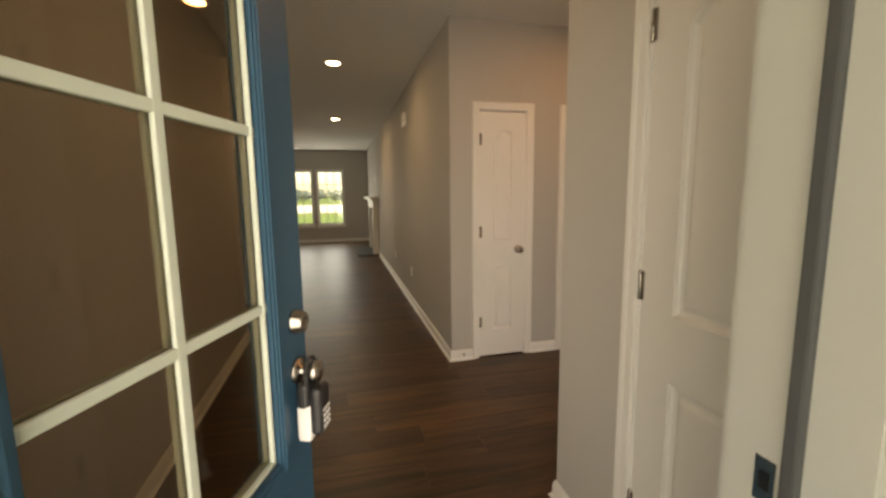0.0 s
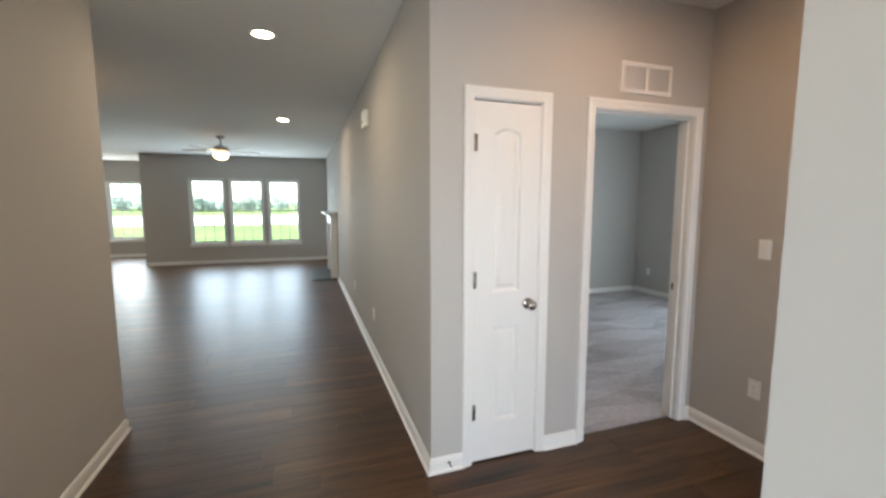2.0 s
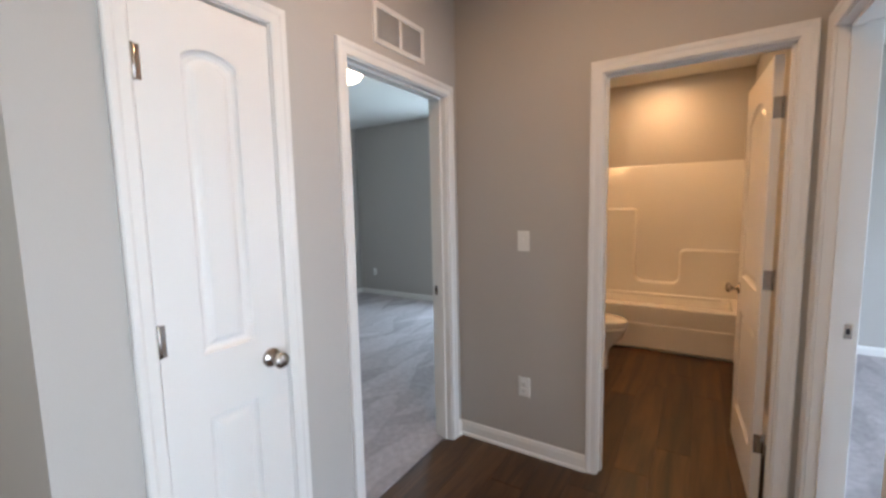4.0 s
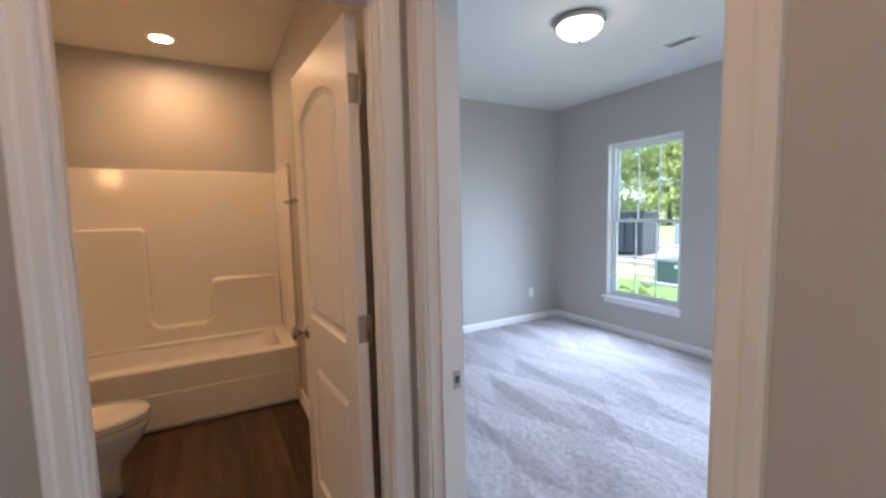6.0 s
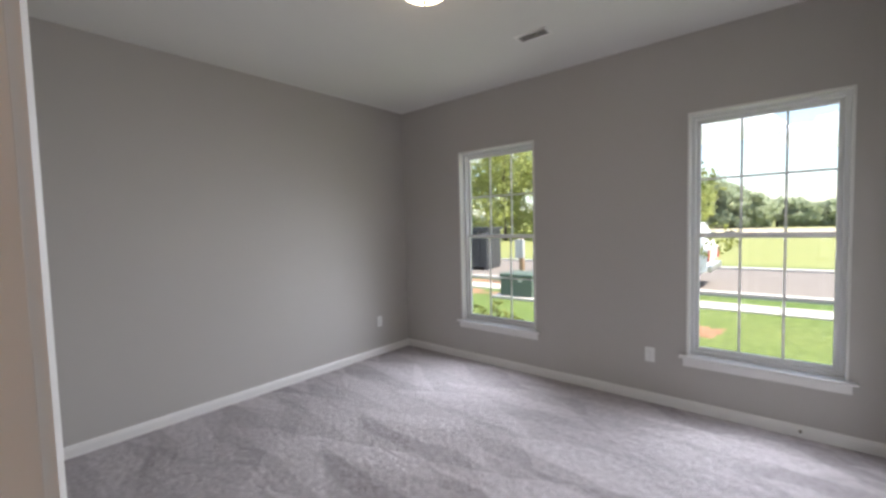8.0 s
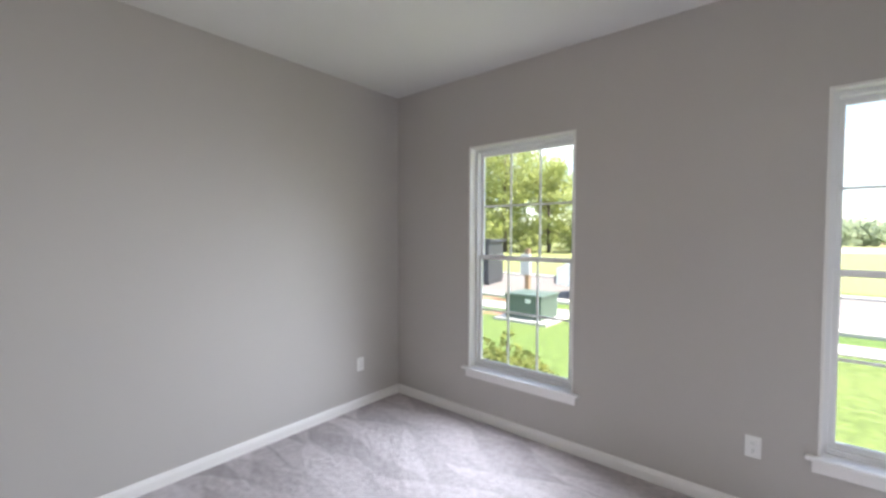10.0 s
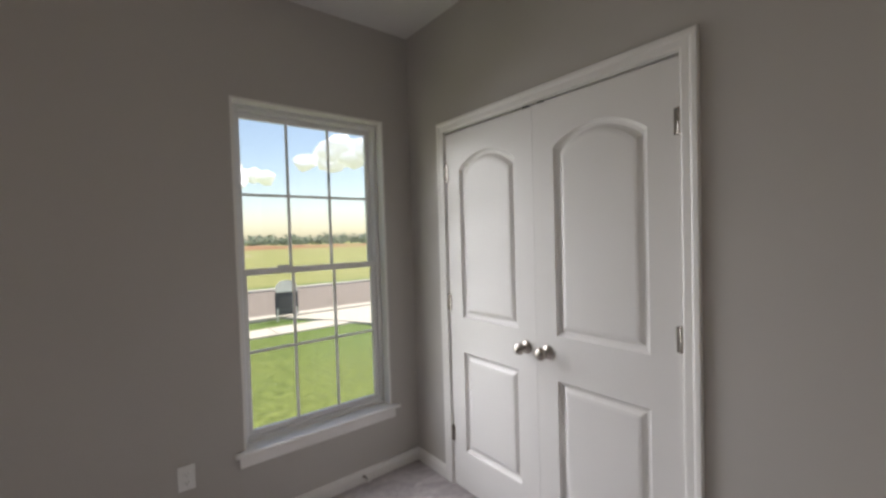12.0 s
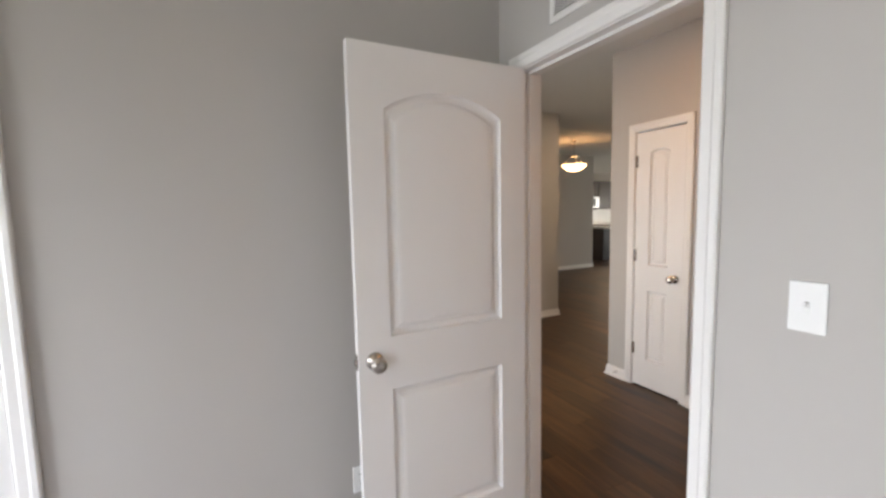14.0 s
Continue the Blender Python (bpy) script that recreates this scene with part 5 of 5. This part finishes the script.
# distant tree belts, both sides of the house
rng = random.Random(9)
cs = []
for k in range(750):
    a = rng.uniform(radians(188), radians(352))
    d = rng.uniform(230, 300)
    hh = rng.uniform(3.0, 6.0) * (1.25 if a > radians(275) else 1.0)
    cs.append((d * math.cos(a), d * math.sin(a), hh * 0.55, hh * 0.75))
for k in range(300):
    a = rng.uniform(radians(40), radians(150))
    d = rng.uniform(130, 180)
    hh = rng.uniform(2.2, 4.6)
    cs.append((d * math.cos(a), d * math.sin(a), hh * 0.5, hh * 0.75))
north = cs[750:]
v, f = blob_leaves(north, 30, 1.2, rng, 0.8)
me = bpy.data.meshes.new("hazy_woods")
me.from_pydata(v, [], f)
# paler still: the north belt carries its distance haze in the leaf colour
me.materials.append(leaf_mat("haze_tinted_far_woods", (0.28, 0.33, 0.29), (0.40, 0.44, 0.38), 0.05))
tagged(new("hazy_woods", me), "belt of woods beyond the back field, haze put into its pale colour", "woods", "", "stuff")
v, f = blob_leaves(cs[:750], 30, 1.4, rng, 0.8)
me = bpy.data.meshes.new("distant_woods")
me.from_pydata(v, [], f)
me.materials.append(HAZED_FARLEAF)
tagged(new("distant_woods", me), "belt of woods on the horizon, haze put into its leaf colour", "woods", "", "stuff")

# clouds, far off; a faint glow in the material stands in for their sunlit white
CLOUD = mat("cloud_white_glow", (0.9, 0.93, 1.0), 1.0, spec=0.0, emit=0.35)
rng = random.Random(31)
for k in range(38):
    a = rng.uniform(radians(205), radians(320)) if k < 34 else rng.uniform(radians(60), radians(130))
    d = rng.uniform(1300, 2000)
    cx, cy, cz = d * math.cos(a), d * math.sin(a), rng.uniform(160, 620)
    bm = bmesh.new()
    wdt = rng.uniform(150, 340)
    for q in range(16):
        u = rng.uniform(-1, 1)
        r = wdt * 0.34 * (1 - 0.6 * u * u) * rng.uniform(0.6, 1.1)
        px, py = cx - math.sin(a) * u * wdt, cy + math.cos(a) * u * wdt
        bmesh.ops.create_icosphere(bm, subdivisions=3, radius=r, matrix=Matrix.Translation((px, py, cz + r * 0.35 + rng.uniform(0, r * 0.5))) @ Matrix.Diagonal((1, 1, 0.62, 1)))
    for vv in bm.verts:
        vv.co += Vector(noise.noise_vector(vv.co / 38.0)) * 16.0 + Vector(noise.noise_vector(vv.co / 13.0)) * 6.0
    for ff in bm.faces:
        ff.smooth = True
    tagged(part("cloud", bm, CLOUD), "white fair-weather cumulus cloud", "cloud", "clouds", "stuff")

# ---- street furniture ----
TGREEN = mat("utility_green_paint", (0.085, 0.12, 0.095), 0.5, vary=0.15, scale=4)
tr = thing("transformer_box", "green pad-mounted utility transformer on a concrete pad", "utility box", pose(6.30, -10.5, GZ))
bm = bmesh.new()
rbox(bm, -0.62, 0.62, -0.55, 0.55, -0.05, 0.06, 0.01)
part("pad", bm, CONC, tr)
bm = bmesh.new()
rbox(bm, -0.42, 0.42, -0.40, 0.38, 0.06, 0.54, 0.012)
part("cabinet", bm, TGREEN, tr)
bm = bmesh.new()
rbox(bm, -0.44, 0.44, -0.42, 0.40, 0.51, 0.58, 0.012)
part("lid", bm, TGREEN, tr)
bm = bmesh.new()
rbox(bm, -0.18, -0.06, 0.376, 0.386, 0.40, 0.49, 0.002, 1)
part("warning_plate", bm, PLASTIC, tr, "pale warning plate")
DARKBOX = mat("dark_grey_dumpster_paint", (0.035, 0.037, 0.042), 0.55, vary=0.25, scale=5)
du = thing("dumpster", "dark grey steel dumpster standing by the street", "dumpster", pose(10.95, -15.4, GZ + 0.012, 0, 0, 12))
bm = bmesh.new()
rbox(bm, -0.55, 0.55, -0.75, 0.75, 0.12, 1.55, 0.02)
part("bin", bm, DARKBOX, du)
for k in range(4):
    bm = bmesh.new()
    rbox(bm, -0.57 + k * 0.347, -0.47 + k * 0.347, 0.74, 0.82, 0.12, 1.55, 0.01, 1)
    part("rib", bm, DARKBOX, du)
bm = bmesh.new()
for x0, x1, y0, y1 in ((-0.60, 0.60, 0.74, 0.82), (-0.60, 0.60, -0.82, -0.74), (-0.63, -0.55, -0.8, 0.8), (0.55, 0.63, -0.8, 0.8)):
    rbox(bm, x0, x1, y0, y1, 1.55, 1.65, 0.01, 1)
part("rim", bm, DARKBOX, du)
for sx in (-0.45, 0.45):
    bm = bmesh.new()
    rbox(bm, sx - 0.08, sx + 0.08, -0.7, 0.7, 0.0, 0.13, 0.01, 1)
    part("skid", bm, DARKBOX, du)
WOODP = mat("weathered_post_wood", (0.26, 0.17, 0.10), 0.85, vary=0.3, scale=10, bump=0.4, bump_scale=40)
GREYB = mat("grey_meter_box", (0.42, 0.42, 0.42), 0.5, vary=0.1)
po = thing("utility_post", "wooden temporary power post with a grey meter box", "post", pose(7.5, -12.55, GZ))
bm = bmesh.new()
rbox(bm, -0.06, 0.06, -0.06, 0.06, -0.1, 1.45, 0.006)
part("post", bm, WOODP, po)
bm = bmesh.new()
rbox(bm, -0.14, 0.14, 0.06, 0.17, 0.75, 1.30, 0.01)
part("meter_box", bm, GREYB, po)
# sign in the verge
SIGN = mat("dark_slate_sign_board", (0.05, 0.055, 0.07), 0.5, vary=0.1)
SIGNTXT = mat("faded_sign_lettering", (0.16, 0.16, 0.17), 0.6, vary=0.1)
sg = thing("yard_sign", "small yard sign with dark board and white rounded top", "sign", pose(-0.62, -12.55, GZ, 0, 0, 0))
for x in (-0.215, 0.215):
    bm = bmesh.new()
    rbox(bm, x - 0.02, x + 0.02, -0.02, 0.02, -0.05, 0.30, 0.003, 1)
    part("leg", bm, PLASTIC, sg)
bm = bmesh.new()
rbox(bm, -0.26, 0.26, -0.015, 0.015, 0.14, 0.66, 0.005, 1)
part("board", bm, SIGN, sg)
bm = bmesh.new()
pts = [(-0.235, 0.66), (0.235, 0.66), (0.235, 0.78)] + [(0.235 * math.cos(t_), 0.78 + 0.15 * math.sin(t_)) for t_ in [math.pi * i / 12 for i in range(1, 12)]] + [(-0.235, 0.78)]
sweep_side(bm, [(x, -0.012, z) for x, z in pts], [(x, 0.012, z) for x, z in pts])
part("top_board", bm, PLASTIC, sg, "white rounded top board")
for k in range(4):
    bm = bmesh.new()
    box(bm, -0.20, 0.20 - 0.06 * (k % 2), 0.0155, 0.018, 0.24 + k * 0.09, 0.27 + k * 0.09)
    part("text_bar", bm, SIGNTXT, sg)

# ---- parked car ----
TWHITE = mat("white_car_paint", (0.78, 0.78, 0.78), 0.25, vary=0.02, coat=0.5)
TGLASS = mat("tinted_car_glass", (0.02, 0.025, 0.03), 0.08, vary=0.1)
TYRE = mat("tyre_rubber", (0.018, 0.018, 0.02), 0.85, vary=0.2)
pk = thing("parked_car", "white utility vehicle with dark lower trim parked on the street", "car", pose(4.38, -14.4, GZ + 0.012))


def slab(bm, prof, y0, y1, bev=0.04):
    b2 = bmesh.new()
    sweep_side(b2, [(x, y0, z) for x, z in prof], [(x, y1, z) for x, z in prof])
    bmesh.ops.recalc_face_normals(b2, faces=b2.faces[:])
    bmesh.ops.bevel(b2, geom=b2.edges[:], offset=bev, segments=2, affect="EDGES", profile=0.6)
    merge(bm, b2)


bm = bmesh.new()
arch = lambda cx, r: [(cx + r * math.cos(t_), 0.36 + r * math.sin(t_)) for t_ in [math.pi * i / 8 for i in range(9)]]
prof = [(-1.45, 0.45), (-1.48, 1.02), (-0.85, 1.06), (1.15, 1.10), (2.45, 1.00), (2.70, 0.85), (2.72, 0.42)] + arch(1.85, 0.44) + arch(-0.75, 0.44)
slab(bm, prof, -0.95, 0.95, 0.03)
part("body", bm, TWHITE, pk)
bm = bmesh.new()
slab(bm, [(-1.44, 1.0), (-1.20, 1.66), (0.30, 1.70), (1.15, 1.08)], -0.82, 0.82, 0.05)
part("cab", bm, TWHITE, pk)
for y in (-0.825, 0.825):
    bm = bmesh.new()
    s = 1 if y > 0 else -1
    sweep_side(bm, [(-1.15, y, 1.14), (-1.02, y, 1.56), (0.22, y, 1.64), (0.85, y, 1.14)], [(-1.15, y + s * 0.006, 1.14), (-1.02, y + s * 0.006, 1.56), (0.22, y + s * 0.006, 1.64), (0.85, y + s * 0.006, 1.14)])
    part("side_window", bm, TGLASS, pk)
bm = bmesh.new()
sweep_side(bm, [(0.40, -0.7, 1.69), (0.40, 0.7, 1.69), (1.10, 0.74, 1.14), (1.10, -0.74, 1.14)], [(0.43, -0.7, 1.70), (0.43, 0.7, 1.70), (1.13, 0.74, 1.15), (1.13, -0.74, 1.15)])
part("windscreen", bm, TGLASS, pk)
for x in (1.85, -0.75):
    for y in (-0.83, 0.83):
        s = 1 if y > 0 else -1
        bm = bmesh.new()
        lathe(bm, [(0, -0.11), (0.24, -0.11), (0.345, -0.10), (0.365, -0.07), (0.365, 0.07), (0.345, 0.10), (0.24, 0.11), (0, 0.11)], Matrix.Translation((x, y, 0.365)) @ Matrix.Rotation(radians(90), 4, "X"), 28)
        wh = part("wheel", bm, TYRE, pk, "black tyre")
        bm = bmesh.new()
        lathe(bm, [(0, 0.105), (0.06, 0.12), (0.10, 0.105), (0.20, 0.112), (0.225, 0.116), (0.225, 0.09), (0, 0.09)], Matrix.Translation((x, y, 0.365)) @ Matrix.Rotation(radians(-90 * s), 4, "X"), 24)
        part("rim", bm, STEEL, wh)
bm = bmesh.new()
rbox(bm, 2.62, 2.80, -0.93, 0.93, 0.42, 0.66, 0.04, 2)
part("bumper", bm, BLACK, pk, "dark front bumper")
bm = bmesh.new()
rbox(bm, -1.56, -1.42, -0.90, 0.90, 0.44, 0.60, 0.03, 2)
part("bumper", bm, STEEL, pk, "grey rear bumper")
RED = mat("red_lens", (0.45, 0.02, 0.02), 0.2, vary=0.1)
for y in (-0.72, 0.72):
    bm = bmesh.new()
    rbox(bm, 2.55, 2.725, y - 0.17, y + 0.17, 0.70, 0.88, 0.03, 2)
    part("headlight", bm, PLASTIC, pk)
    bm = bmesh.new()
    rbox(bm, -1.50, -1.44, y * 1.2 - 0.07, y * 1.2 + 0.07, 0.70, 1.0, 0.01, 1)
    part("tail_light", bm, RED, pk, "red tail light")

# ---- plank floor, laid last ----
FLOOR = bmesh.new()
for bx in ((-8.4, 0.0, -2.86, NOOK), (0.0, 2.0, -2.79, 0.055), (2.0, 4.06, -1.64, 0.0)):
    box(FLOOR, bx[0], bx[1], bx[2], bx[3], -0.06, -0.004)
floor = solid("floor", FLOOR, JOINT, "dark brown wood-look vinyl plank floor", "floor")
PW, PL = 0.178, 1.22


def plank_mesh(length):
    bm = bmesh.new()
    x, y = length / 2 - 0.0007, PW / 2 - 0.0007
    lo = [bm.verts.new((sx * x, sy * y, -0.004)) for sx, sy in ((-1, -1), (1, -1), (1, 1), (-1, 1))]
    mid = [bm.verts.new((sx * x, sy * y, -0.0012)) for sx, sy in ((-1, -1), (1, -1), (1, 1), (-1, 1))]
    top = [bm.verts.new((sx * (x - 0.0012), sy * (y - 0.0012), 0.0)) for sx, sy in ((-1, -1), (1, -1), (1, 1), (-1, 1))]
    bm.faces.new(top)
    for a, b in ((lo, mid), (mid, top)):
        for i in range(4):
            j = (i + 1) % 4
            bm.faces.new((a[i], a[j], b[j], b[i]))
    return bm


rng = random.Random(5)
meshes = {}
REST = []


def lay(x0, x1, y):
    """One board along x, cut to its stretch."""
    key = round(x1 - x0, 3)
    if key not in meshes:
        me = bpy.data.meshes.new("plank")
        b = plank_mesh(x1 - x0)
        b.to_mesh(me)
        b.free()
        me.materials.append(PLANK)
        meshes[key] = me
    ob = new("plank", meshes[key])
    ob.parent = floor
    ob.location = ((x0 + x1) / 2, y, 0)


def rooms(y):
    """The stretches of floor along x in the row at y."""
    out = []
    if y < 1.05:
        out.append((-1.785, 0.046 if y < -1.64 else (1.89 if y < 0 else 0.0), True))
        if -1.73 < y < 0:
            out[-1] = (-1.785, 4.057, True)
        out.append((-4.95, -1.895, False))
    elif y < 5.05:
        out.append((-4.95, 0.0, y < 1.9))
    elif y < FAR:
        out.append((-8.4, 0.0, False))
    else:
        out.append((-8.4, -4.29, False))
    return out


count = 0
y = -16 * PW + PW / 2
while y < NOOK:
    start = rng.uniform(0, PL)
    for r0, r1, near in rooms(y):
        x = r0 - start
        while x < r1:
            a, b = max(x, r0), min(x + PL, r1)
            if b - a > 0.02:
                if near and count < 300:
                    lay(a, b, y)
                    count += 1
                else:
                    REST.append((a, b, y))
            x += PL
    y += PW
verts, faces = [], []
for a, b, y in REST:
    i = len(verts)
    g = 0.0008
    for z, q in ((-0.004, 0.0), (-0.0012, 0.0), (0.0, 0.0012)):
        verts += [(a + g + q, y - PW / 2 + g + q, z), (b - g - q, y - PW / 2 + g + q, z), (b - g - q, y + PW / 2 - g - q, z), (a + g + q, y + PW / 2 - g - q, z)]
    for k in (0, 4):
        for j in range(4):
            n = (j + 1) % 4
            faces.append((i + k + j, i + k + n, i + k + 4 + n, i + k + 4 + j))
    faces.append((i + 8, i + 9, i + 10, i + 11))
me = bpy.data.meshes.new("planks_beyond")
me.from_pydata(verts, [], faces)
me.materials.append(PLANK_FAR)
ob = new("planks_beyond", me)
ob.parent = floor
tagged(ob, "dark brown vinyl planks of the far rooms", "", "", "stuff")
# strips of floor under the two cased bedroom openings
for x0, x1, y0, y1 in ((1.01, 1.776, 0.0, 0.055),):
    bm = bmesh.new()
    box(bm, x0, x1, y0, y1, -0.004, -0.0003)
    part("plank", bm, PLANK, floor)
